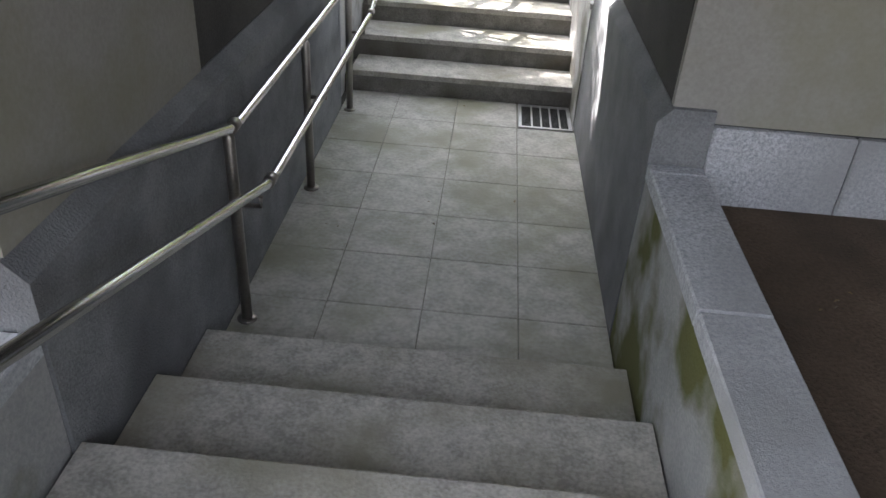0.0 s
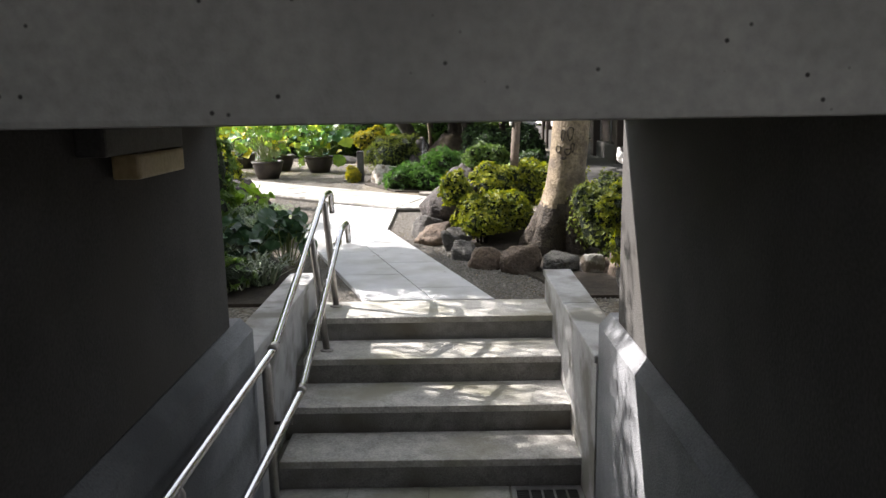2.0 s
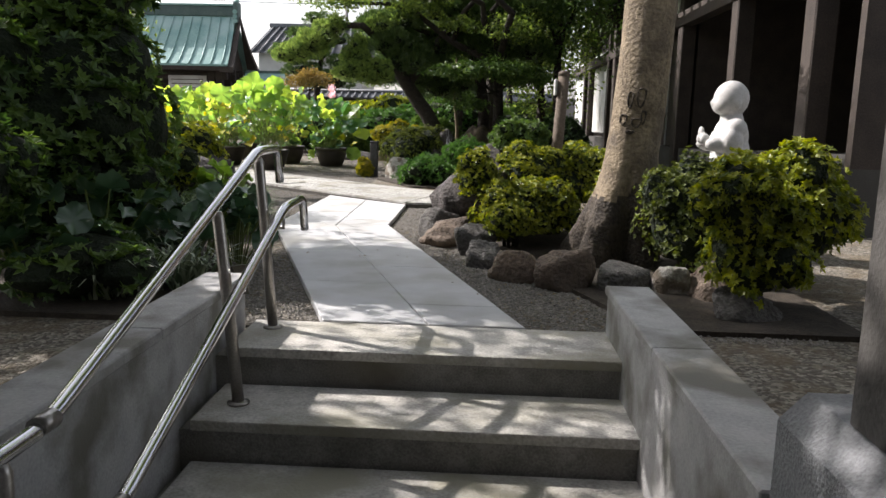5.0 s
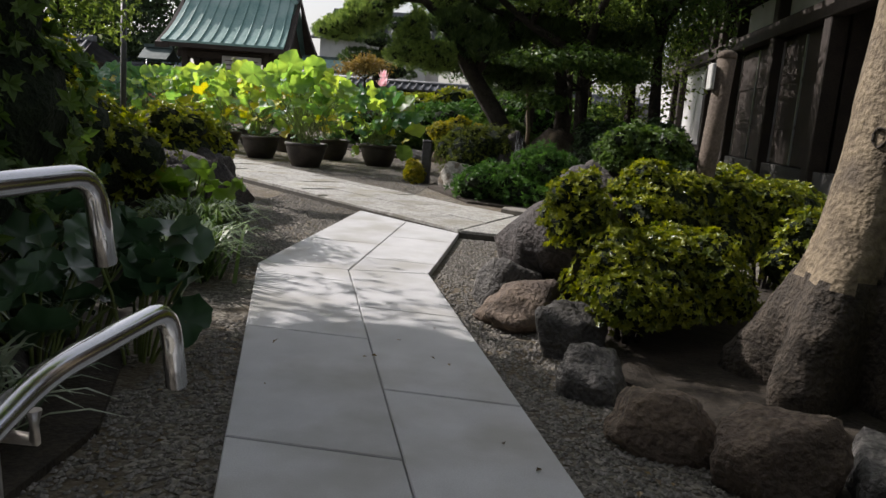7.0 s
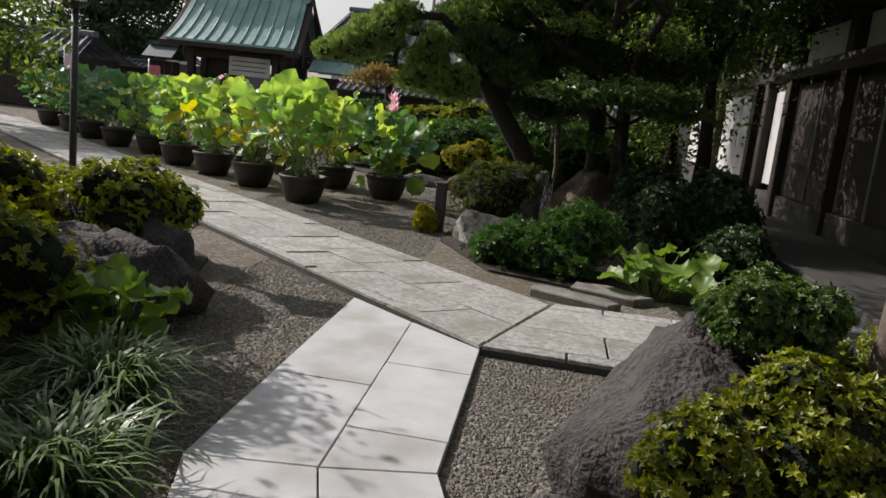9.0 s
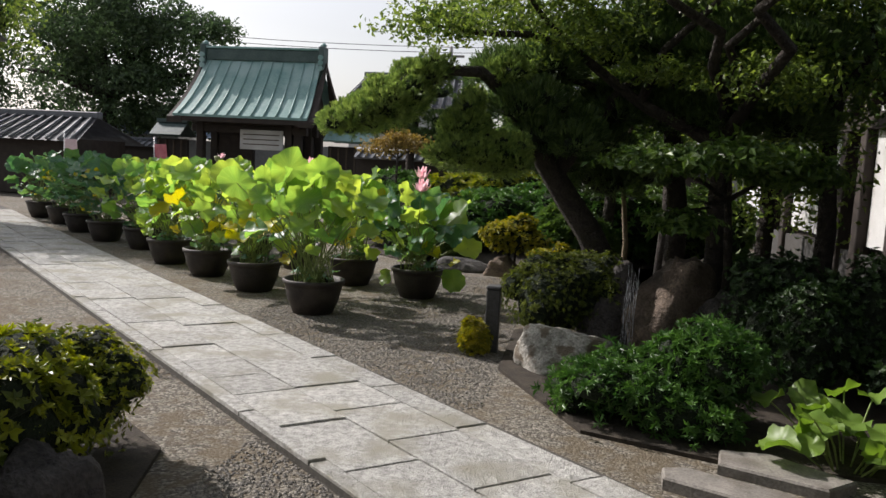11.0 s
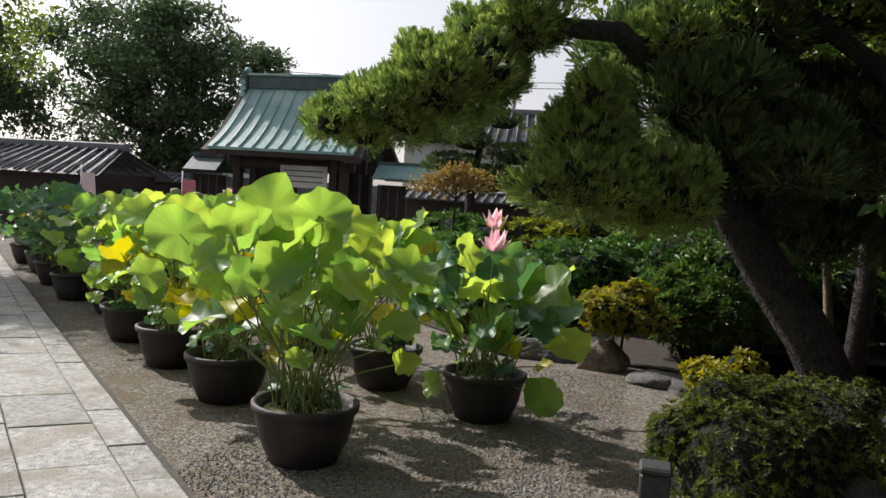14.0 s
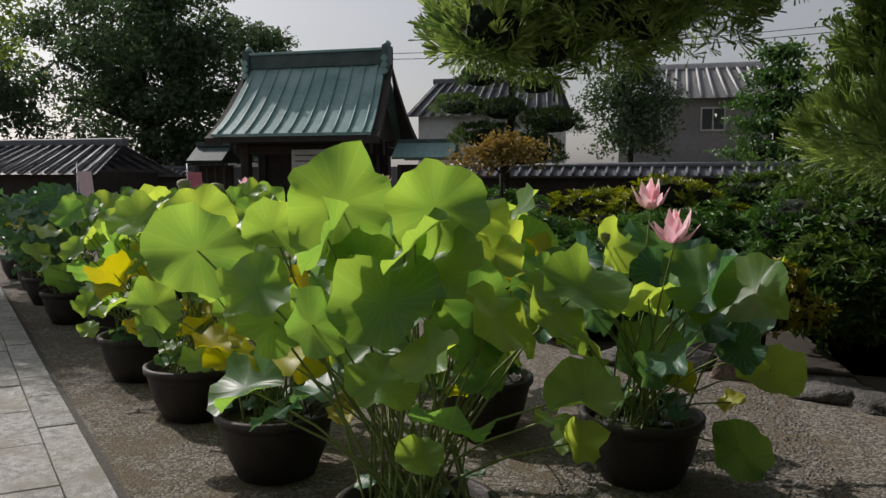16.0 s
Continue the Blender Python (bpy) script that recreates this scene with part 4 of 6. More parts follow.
for a in ((0, 1, 6), (1, 2, 6), (2, 3, 6), (3, 4, 6), (4, 5, 6), (5, 0, 6)):
    petal_bm.faces.new([pv[k] for k in a]).smooth = True
PETAL = bpy.data.meshes.new("petal")
petal_bm.to_mesh(PETAL)
petal_bm.free()
PETAL.materials.append(LPETAL)
POT = bpy.data.meshes.new("lotus_pot")
pb = pot_mesh()
pb.to_mesh(POT)
pb.free()
POT.materials.append(POTCLAY)


def stem(plant, top, rng, foot=None, r=0.006):
    a, q = rng.uniform(0, 6.28), rng.uniform(0.02, 0.24)
    f = Vector(foot or (q * math.cos(a), q * math.sin(a), 0.0))
    t = Vector(top)
    mid = f.lerp(t, 0.5) + Vector((-(t - f).x * 0.12, -(t - f).y * 0.12, 0.10 * (t - f).length))
    pts = [(1 - k) ** 2 * f + 2 * k * (1 - k) * mid + k * k * t for k in (0, 0.33, 0.66, 1)]
    return part("stem", tube(pts, [r, r, r * 0.85, r * 0.7], 5, cap=False), LSTEM, plant)


def flower(plant, at, rng, scale=1.0):
    head = new("flower")
    head.parent = plant
    head.location = at
    head["label"] = "pale pink lotus flower"
    for k in range(16):
        tier = k % 3
        ob = new("petal", PETAL)
        ob.parent = head
        ob.matrix_basis = pose(0, 0, 0, 0, 0, k * 137.5) @ pose(0, 0, 0, 20 + tier * 22 + rng.uniform(-8, 8)) @ Matrix.Scale(scale * rng.uniform(0.85, 1.1), 4)
    bm = lathe([(0.012, 0), (0.028, 0.03), (0.03, 0.038), (0.005, 0.04)], 10)
    part("seed_head", bm, LPOD, head)
    stem(plant, at, rng)


def pod(plant, at, rng, r=0.04):
    p = part("seed_pod", lathe([(0.3 * r, -r), (0.8 * r, -0.3 * r), (r, 0.3 * r), (0.85 * r, 0.8 * r), (0.2 * r, 1.0 * r)], 12), LPOD, plant)
    p.location = at
    stem(plant, at, rng)


def lotus(x, y, seed, n=40, top=1.45, spread=0.70, size=0.17, label="leafy green and yellowing lotus plant growing in a clay pot", old=0.12, back=False, blue=0.0, low=0.12):
    rng = random.Random(seed)
    p = new("lotus_pot", POT)
    p.matrix_basis = pose(x, y, -0.04, 0, 0, seed * 37)
    tagged(p, "dark brown clay pot standing on gravel", "pot", "row of lotus pots")
    w = part("water", lathe([(0.30, 0.335), (0.30, 0.34), (0.0005, 0.34)], 20), WATER, p)
    plant = thing("lotus_plant", label, "plant", "lotus plants in pots", (x, y, 0.30))
    for k in range(n):
        f = (k + 0.5) / n
        a = k * 2.39996 + rng.uniform(-0.4, 0.4)
        h = low + (top - 0.18 - low) * f ** 0.85 * rng.uniform(0.88, 1.06)
        rad = spread * rng.uniform(0.25, 1.0) * (1.0 - 0.40 * abs(f - 0.45) - 0.15 * f)
        at = Vector((rad * math.cos(a), rad * math.sin(a), h))
        s = size * rng.uniform(0.55, 1.2) * (0.75 + 0.45 * f)
        is_old = rng.random() < old and f < 0.75
        ob = new("leaf", rng.choice(OLD_LEAVES if is_old else SHADE_BLUE_LEAVES if back or rng.random() < blue else LEAVES))
        if is_old:
            ob["label"] = "yellowed leaf"
        ob.parent = plant
        lean = rng.uniform(15, 60) if f < 0.7 else rng.uniform(35, 80)
        pick = rng.random()
        if back:
            lean *= 0.75
        face = rng.uniform(0, 360) if back else rng.uniform(-95, 0) if pick < 0.58 else rng.uniform(-175, -100) if pick < 0.82 else rng.uniform(0, 360)
        ob.matrix_basis = Matrix.Translation(at) @ pose(0, 0, 0, 0, 0, face) @ pose(0, 0, 0, 0, lean, 0) @ pose(0, 0, 0, 0, 0, rng.uniform(0, 360)) @ Matrix.Scale(s, 4)
        stem(plant, at, rng)
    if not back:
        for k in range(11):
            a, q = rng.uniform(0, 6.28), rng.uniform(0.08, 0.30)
            ob = new("leaf", rng.choice(SHADE_BLUE_LEAVES))
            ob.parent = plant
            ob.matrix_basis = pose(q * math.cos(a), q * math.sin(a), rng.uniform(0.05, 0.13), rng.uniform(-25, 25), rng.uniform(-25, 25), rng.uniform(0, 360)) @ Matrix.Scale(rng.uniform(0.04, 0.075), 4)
    return plant, rng


front = lotus(-3.60, 19.72, 11, 46, 1.36, 0.84, 0.15, "tall bright green lotus plant in a clay pot", 0.12, low=0.36, blue=0.12)
pod(front[0], (0.02, -0.15, 1.34), front[1], 0.035)
second = lotus(-2.72, 21.25, 12, 36, 1.18, 0.78, 0.16, "green lotus plant with pink flowers in a clay pot", 0.06, blue=0.6)
flower(second[0], (0.02, -0.08, 1.20), second[1], 1.3)
flower(second[0], (0.13, -0.62, 1.06), second[1], 1.3)
pod(second[0], (-0.22, -0.2, 1.05), second[1], 0.035)


def big_leaves(plant, rng, rows, depth):
    """Large leaves standing out of a plant: across, height, size, the way they face."""
    for across, high, s, face, lean in rows:
        at = Vector((across, depth + rng.uniform(-0.12, 0.12), high - 0.30))
        ob = new("leaf", rng.choice(LEAVES))
        ob.parent = plant
        ob.matrix_basis = Matrix.Translation(at) @ pose(0, 0, 0, 0, 0, face) @ pose(0, 0, 0, 0, lean, 0) @ pose(0, 0, 0, 0, 0, rng.uniform(0, 360)) @ Matrix.Scale(s, 4)
        stem(plant, at, rng)


big_leaves(front[0], front[1], ((-0.31, 1.57, 0.23, -55, 68), (-0.86, 1.38, 0.20, -50, 70), (0.14, 1.56, 0.18, -60, 75), (-0.59, 1.46, 0.12, -40, 60), (-0.16, 1.32, 0.15, -60, 65), (0.24, 1.16, 0.19, -75, 62), (-0.17, 1.0, 0.16, -110, 50), (-0.5, 1.12, 0.15, -35, 60), (-0.62, 0.86, 0.17, -130, 40)), -0.15)
big_leaves(second[0], second[1], ((0.28, 1.13, 0.22, -95, 45), (0.55, 1.10, 0.22, -140, 60), (-0.17, 1.30, 0.15, -40, 65), (-0.29, 1.02, 0.19, -140, 45), (-0.57, 1.10, 0.18, -70, 50), (0.03, 0.72, 0.20, -90, 60), (0.66, 0.66, 0.17, -80, 50), (0.51, 0.24, 0.16, -85, 60), (-0.41, 0.20, 0.11, -120, 65)), -0.15)
third = lotus(-4.78, 20.78, 13, 46, 1.42, 0.84, 0.17, "lotus plant with yellowing lower leaves in a clay pot", 0.25)
pod(third[0], (-0.5, -0.1, 1.33), third[1], 0.04)
pod(third[0], (-0.3, -0.1, 1.30), third[1], 0.05)
# Pots after the first few take the leaves coloured for shade.
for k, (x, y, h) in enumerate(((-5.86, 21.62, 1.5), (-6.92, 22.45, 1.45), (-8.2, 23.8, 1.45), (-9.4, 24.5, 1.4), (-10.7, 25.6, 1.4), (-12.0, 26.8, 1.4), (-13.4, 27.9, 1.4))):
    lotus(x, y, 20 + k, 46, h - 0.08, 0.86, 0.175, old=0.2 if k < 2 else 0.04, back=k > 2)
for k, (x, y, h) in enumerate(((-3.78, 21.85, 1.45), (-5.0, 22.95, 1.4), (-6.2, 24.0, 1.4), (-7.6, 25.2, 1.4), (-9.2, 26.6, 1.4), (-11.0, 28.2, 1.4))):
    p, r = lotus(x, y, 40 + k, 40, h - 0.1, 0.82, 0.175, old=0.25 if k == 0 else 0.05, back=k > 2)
    if k in (1, 3):
        flower(p, (0.1, 0.1, h - 0.10), r, 0.9)

# ---- rocks ----
ROW = ((0.14, 11.74, 0.17, 0.15, 0.20, ROCK_GREY, "jagged grey rock at the edge of the gravel"), (0.20, 11.40, 0.23, 0.20, 0.17, ROCK_BROWN, "brown split rock at the edge of the gravel"), (0.42, 10.98, 0.15, 0.14, 0.19, ROCK_GREY, "upright grey rock below the shrubs"),
       (0.52, 10.50, 0.17, 0.15, 0.15, ROCK_GREY, "rough grey rock below the shrubs"), (0.72, 10.05, 0.20, 0.16, 0.15, ROCK_BROWN, "rounded brown rock beside the gravel"), (1.00, 9.82, 0.17, 0.16, 0.20, ROCK_BROWN, "rounded boulder beside the gravel"),
       (1.38, 9.90, 0.30, 0.18, 0.15, ROCK_GREY, "low flat grey rock beside the gravel"), (1.68, 9.72, 0.12, 0.11, 0.14, ROCK_PALE, "small pale rock beside the gravel"), (1.90, 9.62, 0.24, 0.18, 0.16, ROCK_BROWN, "reddish rounded rock beside the steps"),
       (1.90, 9.16, 0.20, 0.17, 0.12, ROCK_GREY, "low grey rock beside the steps"))
for k, (x, y, a, b, c, m, label) in enumerate(ROW):
    rock((x, y, -0.06), (a, b, c), m, label, 3 + k, k * 40, group="rocks edging the bed")
rock((0.50, 12.22, -0.06), (0.36, 0.56, 0.62), ROCK_DARK, "tall weathered grey boulder beside the path", 21, -12, rough=0.4)
rock((-2.80, 13.62, -0.06), (0.52, 0.50, 0.46), ROCK_DARK, "dark jagged boulder at the bed's edge", 22, 10, rough=0.6)
rock((-2.72, 14.10, -0.06), (0.28, 0.30, 0.40), ROCK_DARK, "dark jagged boulder at the bed's edge", 23, 50, rough=0.4)
rock((-0.80, 18.25, -0.06), (0.46, 0.34, 0.26), ROCK_PALE, "pale lichen-spotted boulder on gravel", 24, 12)
rock((0.28, 19.50, -0.06), (0.44, 0.36, 0.70), ROCK_BROWN, "tall brown wet rock of the little waterfall", 25, 20, rough=0.4)
rock((-0.22, 19.62, -0.06), (0.34, 0.34, 0.66), ROCK_DARK, "dark wet rock behind the waterfall", 26, 70)
rock((0.95, 19.4, -0.06), (0.55, 0.5, 0.50), ROCK_DARK, "dark rock beside the waterfall", 27, 10)
rock((-1.83, 23.85, -0.06), (0.26, 0.22, 0.22), ROCK_BROWN, "brown rock at the edge of the gravel", 28, 10)
rock((-2.65, 24.1, -0.06), (0.50, 0.25, 0.16), ROCK_GREY, "low grey rock at the edge of the gravel", 29, 0)
rock((-1.30, 23.35, -0.06), (0.30, 0.2, 0.12), ROCK_GREY, "low grey rock at the edge of the gravel", 30, 0)
rock((-0.95, 23.1, -0.06), (0.22, 0.2, 0.10), ROCK_GREY, "low grey rock at the edge of the gravel", 33, 0)
rock((-1.62, 9.75, -0.06), (0.28, 0.22, 0.16), ROCK_DARK, "dark rock among the grasses", 31, 0)
flat = tagged(part("stepping_stone", prism([(-0.15, 15.82), (0.50, 15.52), (0.62, 15.66), (0.52, 15.80), (0.0, 16.02), (-0.14, 15.98)], -0.05, 0.035, 0.012), FLATSTONE), "flat natural stepping stone", "stone")
flat2 = tagged(part("stepping_stone", prism([(0.2, 16.15), (0.75, 15.92), (0.95, 16.1), (0.55, 16.42), (0.25, 16.4)], -0.05, 0.03, 0.012), FLATSTONE), "flat natural stepping stone", "stone")

wf = thing("waterfall", "thin streams of water falling over the rock", "waterfall", at=(-0.16, 19.22, -0.02))
fr = random.Random(3)
for k in range(11):
    a, top = -0.055 + k * 0.011, fr.uniform(0.62, 0.86)
    pts = [(a + 0.03 * q + fr.uniform(-0.008, 0.008), 0.03 - 0.06 * math.sqrt(1 - q), q * top) for q in (0.0, 0.12, 0.26, 0.42, 0.58, 0.74, 0.88, 1.0)]
    part("stream", tube(pts, [fr.uniform(0.0008, 0.0028) for _ in pts], 5), WATERFALL, wf)

# ---- statue, stake, posts, lantern ----
st = bmesh.new()


def ball(bm, c, r, sub=3):
    q = bmesh.ops.create_icosphere(bm, subdivisions=sub, radius=1)
    for v in q["verts"]:
        v.co = Vector((c[0] + v.co.x * r[0], c[1] + v.co.y * r[1], c[2] + v.co.z * r[2]))
    for v in q["verts"]:
        for f in v.link_faces:
            f.smooth = True


ball(st, (0, 0, 0.90), (0.165, 0.155, 0.175))
ball(st, (-0.07, 0, 0.85), (0.11, 0.125, 0.105))
ball(st, (-0.17, 0, 0.86), (0.028, 0.03, 0.035), 2)
for side in (-1, 1):
    ball(st, (0.015, side * 0.15, 0.85), (0.035, 0.022, 0.06), 2)
    ball(st, (0.02, side * 0.16, 0.62), (0.10, 0.09, 0.10))
    ball(st, (-0.02, side * 0.20, 0.50), (0.10, 0.075, 0.13))
    ball(st, (-0.13, side * 0.15, 0.47), (0.13, 0.07, 0.075))
    ball(st, (-0.24, side * 0.055, 0.52), (0.05, 0.045, 0.055), 2)
ball(st, (0.02, 0, 0.70), (0.11, 0.12, 0.10))
ball(st, (0.02, 0, 0.54), (0.165, 0.19, 0.20))
ball(st, (0.03, 0, 0.33), (0.185, 0.21, 0.30))
ball(st, (0.03, 0, 0.14), (0.215, 0.235, 0.20))
ball(st, (-0.26, 0.0, 0.58), (0.03, 0.045, 0.06), 2)
statue = tagged(part("statue", st, STATUE), "white stone child monk statue on a stone base", "statue")
statue.matrix_basis = pose(2.48, 11.5, 0.45) @ Matrix.Scale(0.85, 4)
blend = statue.modifiers.new("one_piece", "REMESH")
blend.mode, blend.voxel_size, blend.use_smooth_shade = "VOXEL", 0.012, True
soften = statue.modifiers.new("worn", "SMOOTH")
soften.iterations = 6
ped = tagged(part("pedestal", box(2.2, 2.8, 11.2, 11.8, -0.05, 0.49, 0.02, 2), STATUE), "pale stone pedestal in the bed", "pedestal")

stake = thing("wooden_stake", "weathered wooden stake with a small white plate", "stake", at=(1.10, 12.0, -0.1))
part("post", tube([(0, 0, 0), (0.035, 0, 0.8), (0.07, 0, 1.50)], [0.055, 0.052, 0.05], 12), BROWNWOOD, stake)
part("cap", lathe([(0.052, 0), (0.05, 0.03), (0.02, 0.045)], 12), BROWNWOOD, stake).location = (0.07, 0, 1.50)
part("plate", box(-0.012, 0.010, -0.055, 0.055, 1.33, 1.47, 0.005), SIGNWHITE, stake)

bp = thing("bollard", "short black wooden post on gravel", "post", at=(-1.44, 18.66, -0.04))
part("shaft", box(-0.065, 0.065, -0.065, 0.065, 0, 0.60, 0.008), IRON, bp)
part("top", box(-0.07, 0.07, -0.07, 0.07, 0.60, 0.635, 0.01), IRON, bp)

lan = thing("garden_lamp", "black garden lamp post with a lantern head", "lamp", at=(-4.46, 15.7, -0.04))
part("pole", tube([(0, 0, 0), (0, 0, 2.10)], 0.032, 12), IRON, lan)
part("base", lathe([(0.09, 0), (0.08, 0.06), (0.04, 0.12)], 16), IRON, lan)
part("shade", lathe([(0.115, 2.12), (0.165, 2.36), (0.02, 2.36)], 6), PAPER, lan, "frosted white lantern glass")
for k in range(6):
    a = math.tau * k / 6
    part("rib", tube([(0.117 * math.cos(a), 0.117 * math.sin(a), 2.11), (0.168 * math.cos(a), 0.168 * math.sin(a), 2.37)], 0.007, 5), IRON, lan)
for r, z in ((0.128, 2.17), (0.158, 2.32)):
    part("band", tube([(r * math.cos(math.tau * k / 6), r * math.sin(math.tau * k / 6), z) for k in range(7)], 0.005, 5), IRON, lan)
part("holder", lathe([(0.035, 2.06), (0.11, 2.10), (0.12, 2.12)], 12), IRON, lan)
part("hood", lathe([(0.255, 2.365), (0.26, 2.38), (0.10, 2.45), (0.04, 2.47), (0.02, 2.53)], 6), IRON, lan)

for x, y, h, m, label in ((-17.0, 33.6, 2.0, FLAGPINK, "faded pink banner on a pole"), (-15.0, 35.5, 2.0, FLAGRED, "faded red banner on a pole")):
    fl = thing("banner", label, "banner", at=(x, y, -0.04))
    part("pole", tube([(0, 0, 0), (0, 0, h + 0.2)], 0.02, 6), ALU, fl)
    bm = bmesh.new()
    vs = [[bm.verts.new((0.02 + 0.11 * i, 0.05 * math.sin(i * 1.5 + j * 0.6), h - 1.3 + j * 0.18)) for i in range(5)] for j in range(8)]
    for j in range(7):
        for i in range(4):
            bm.faces.new((vs[j][i], vs[j][i + 1], vs[j + 1][i + 1], vs[j + 1][i])).smooth = True
    part("cloth", bm, m, fl)

# ---- planting beds ----
for pts, name in (([(0.95, 9.95), (1.35, 8.8), (2.4, 8.8), (2.45, 12.5), (1.4, 13.9), (0.9, 13.8), (0.45, 12.2), (0.2, 11.6)], "bed_east"), ([(-0.95, 8.7), (-1.0, 9.6), (-1.45, 10.6), (-1.8, 11.8), (-2.1, 13.0), (-2.6, 14.2), (-3.0, 15.5), (-5.0, 17.1), (-7.5, 16.0), (-7.5, 8.7)], "bed_west"), ([(-1.3, 18.0), (-0.6, 16.6), (0.3, 16.3), (2.4, 16.3), (2.4, 26), (-1.0, 26), (-0.9, 23.0), (-0.7, 20.5), (-1.3, 19.6)], "bed_pine"), ([(-3.2, 24.3), (3, 23.6), (3.4, 36.5), (-8.0, 36.5), (-6.0, 27.0)], "bed_north")):
    tagged(part(name, prism(pts if name != "bed_west" else list(reversed(pts)), -0.06, -0.012), DARKSOIL), "dark planted garden soil", "soil", kind="structure")

# ---- shrubs ----
shrub("box_shrub", "clipped yellow-green shrub beside the path", [(0.72, 11.20, 0.26, 0.35, 0.33, 0.27), (0.44, 11.36, 0.52, 0.20, 0.20, 0.22), (0.90, 11.80, 0.52, 0.32, 0.30, 0.28), (1.02, 11.36, 0.28, 0.28, 0.26, 0.26)], 22000, 0.027, L_BOX, 1)
shrub("box_shrub", "clipped yellow-green shrub beside the tree", [(1.16, 12.05, 0.42, 0.34, 0.34, 0.34), (1.42, 12.3, 0.46, 0.34, 0.34, 0.32)], 13000, 0.027, L_BOX, 2)
shrub("box_shrub", "clipped green shrub behind the low rocks", [(1.90, 10.32, 0.36, 0.37, 0.36, 0.42), (2.20, 10.6, 0.34, 0.34, 0.34, 0.40)], 15000, 0.027, L_OLIVE, 3)
shrub("box_shrub", "yellow-green shrub beside the steps", [(1.95, 9.25, 0.34, 0.28, 0.36, 0.34), (1.78, 9.05, 0.62, 0.20, 0.24, 0.26), (2.3, 9.6, 0.5, 0.35, 0.4, 0.4)], 12000, 0.034, L_BOX, 4)
shrub("globe_shrub", "round clipped green shrub above the boulder", [(0.80, 12.20, 0.84, 0.25, 0.25, 0.17)], 7000, 0.024, L_SHRUB, 5)
shrub("low_shrub", "yellow-green low shrub in the bed", [(1.80, 12.95, 0.40, 0.45, 0.5, 0.32)], 6500, 0.03, L_BOX, 6)
shrub("low_shrub", "yellow-green low shrub behind the tree", [(1.72, 11.55, 0.36, 0.3, 0.3, 0.3)], 4000, 0.03, L_BOX, 17)
shrub("yew_shrub", "spreading dark green yew by the road", [(-0.12, 17.0, 0.20, 0.56, 0.46, 0.28), (0.28, 17.1, 0.40, 0.40, 0.38, 0.32), (-0.52, 17.2, 0.10, 0.36, 0.34, 0.20), (0.05, 16.75, 0.12, 0.42, 0.3, 0.2)], 9500, 0.062, L_YEW, 7, aspect=0.24, lump=0.2, tilt=0.8, depth=0.35)
shrub("globe_shrub", "rounded dark shrub behind the black post", [(-0.92, 19.55, 0.36, 0.52, 0.48, 0.50), (-0.55, 19.7, 0.55, 0.42, 0.4, 0.36)], 14000, 0.032, L_OLIVE, 8, aspect=0.3)
shrub("dark_shrub", "dense dark evergreen shrubs beside the walkway", [(1.20, 18.05, 0.42, 0.5, 0.5, 0.50), (1.78, 18.3, 0.55, 0.5, 0.5, 0.65), (1.0, 18.65, 0.62, 0.42, 0.42, 0.55), (1.9, 17.4, 0.3, 0.4, 0.4, 0.32)], 15000, 0.045, L_DARK, 18)
shrub("dwarf_conifer", "small golden dwarf conifer on gravel", [(-1.58, 18.50, 0.10, 0.15, 0.15, 0.20)], 1800, 0.035, L_GOLD, 9, aspect=0.3, core=False)
shrub("golden_shrub", "golden-leaved shrub behind the rocks", [(-1.72, 24.05, 0.58, 0.52, 0.42, 0.34)], 5200, 0.05, L_GOLD, 10)
shrub("yellow_shrub", "yellow-green shrub beside the pine", [(-0.95, 20.35, 0.62, 0.26, 0.26, 0.22)], 1800, 0.04, L_GOLD, 11)
shrub("azalea_shrub", "yellow-green shrub on the bed's corner", [(-4.35, 15.0, 0.28, 0.60, 0.65, 0.38), (-3.45, 15.25, 0.30, 0.45, 0.45, 0.36), (-3.9, 14.4, 0.30, 0.55, 0.5, 0.38)], 20000, 0.03, L_BOX, 12)
shrub("azalea_shrub", "green shrub in the west bed", [(-3.2, 14.3, 0.5, 0.5, 0.5, 0.40), (-3.9, 13.5, 0.55, 0.7, 0.6, 0.5)], 9000, 0.045, L_BOX, 13)
shrub("dark_shrub", "tall dark evergreen shrub by the steps", [(-2.6, 10.4, 0.9, 0.75, 0.8, 0.95), (-2.75, 10.9, 1.9, 0.70, 0.8, 0.8), (-2.35, 10.2, 0.35, 0.6, 0.6, 0.4)], 10000, 0.07, L_SHRUB, 14)
shrub("dark_shrub", "broad yellow-green shrub in the west bed", [(-3.4, 12.2, 0.75, 0.85, 0.8, 0.62), (-2.9, 12.6, 0.45, 0.5, 0.5, 0.4), (-4.6, 12.6, 0.8, 0.9, 0.8, 0.7), (-5.6, 13.6, 0.8, 1.0, 0.8, 0.8)], 15000, 0.05, L_BOX, 15)
# Its three clumps near y 7 are hidden, added to keep sun off the floor.
shrub("dark_shrub", "dark shrub beside the passage with hidden upper clumps for shade", [(-1.75, 9.15, 0.15, 0.45, 0.5, 0.25), (-2.6, 9.0, 0.5, 0.7, 0.6, 0.5), (-2.4, 7.45, 1.3, 0.6, 0.55, 0.9), (-2.5, 7.4, 2.2, 0.55, 0.55, 0.6), (-2.4, 6.95, 1.8, 0.5, 0.42, 0.6)], 9500, 0.055, L_SHRUB, 16)
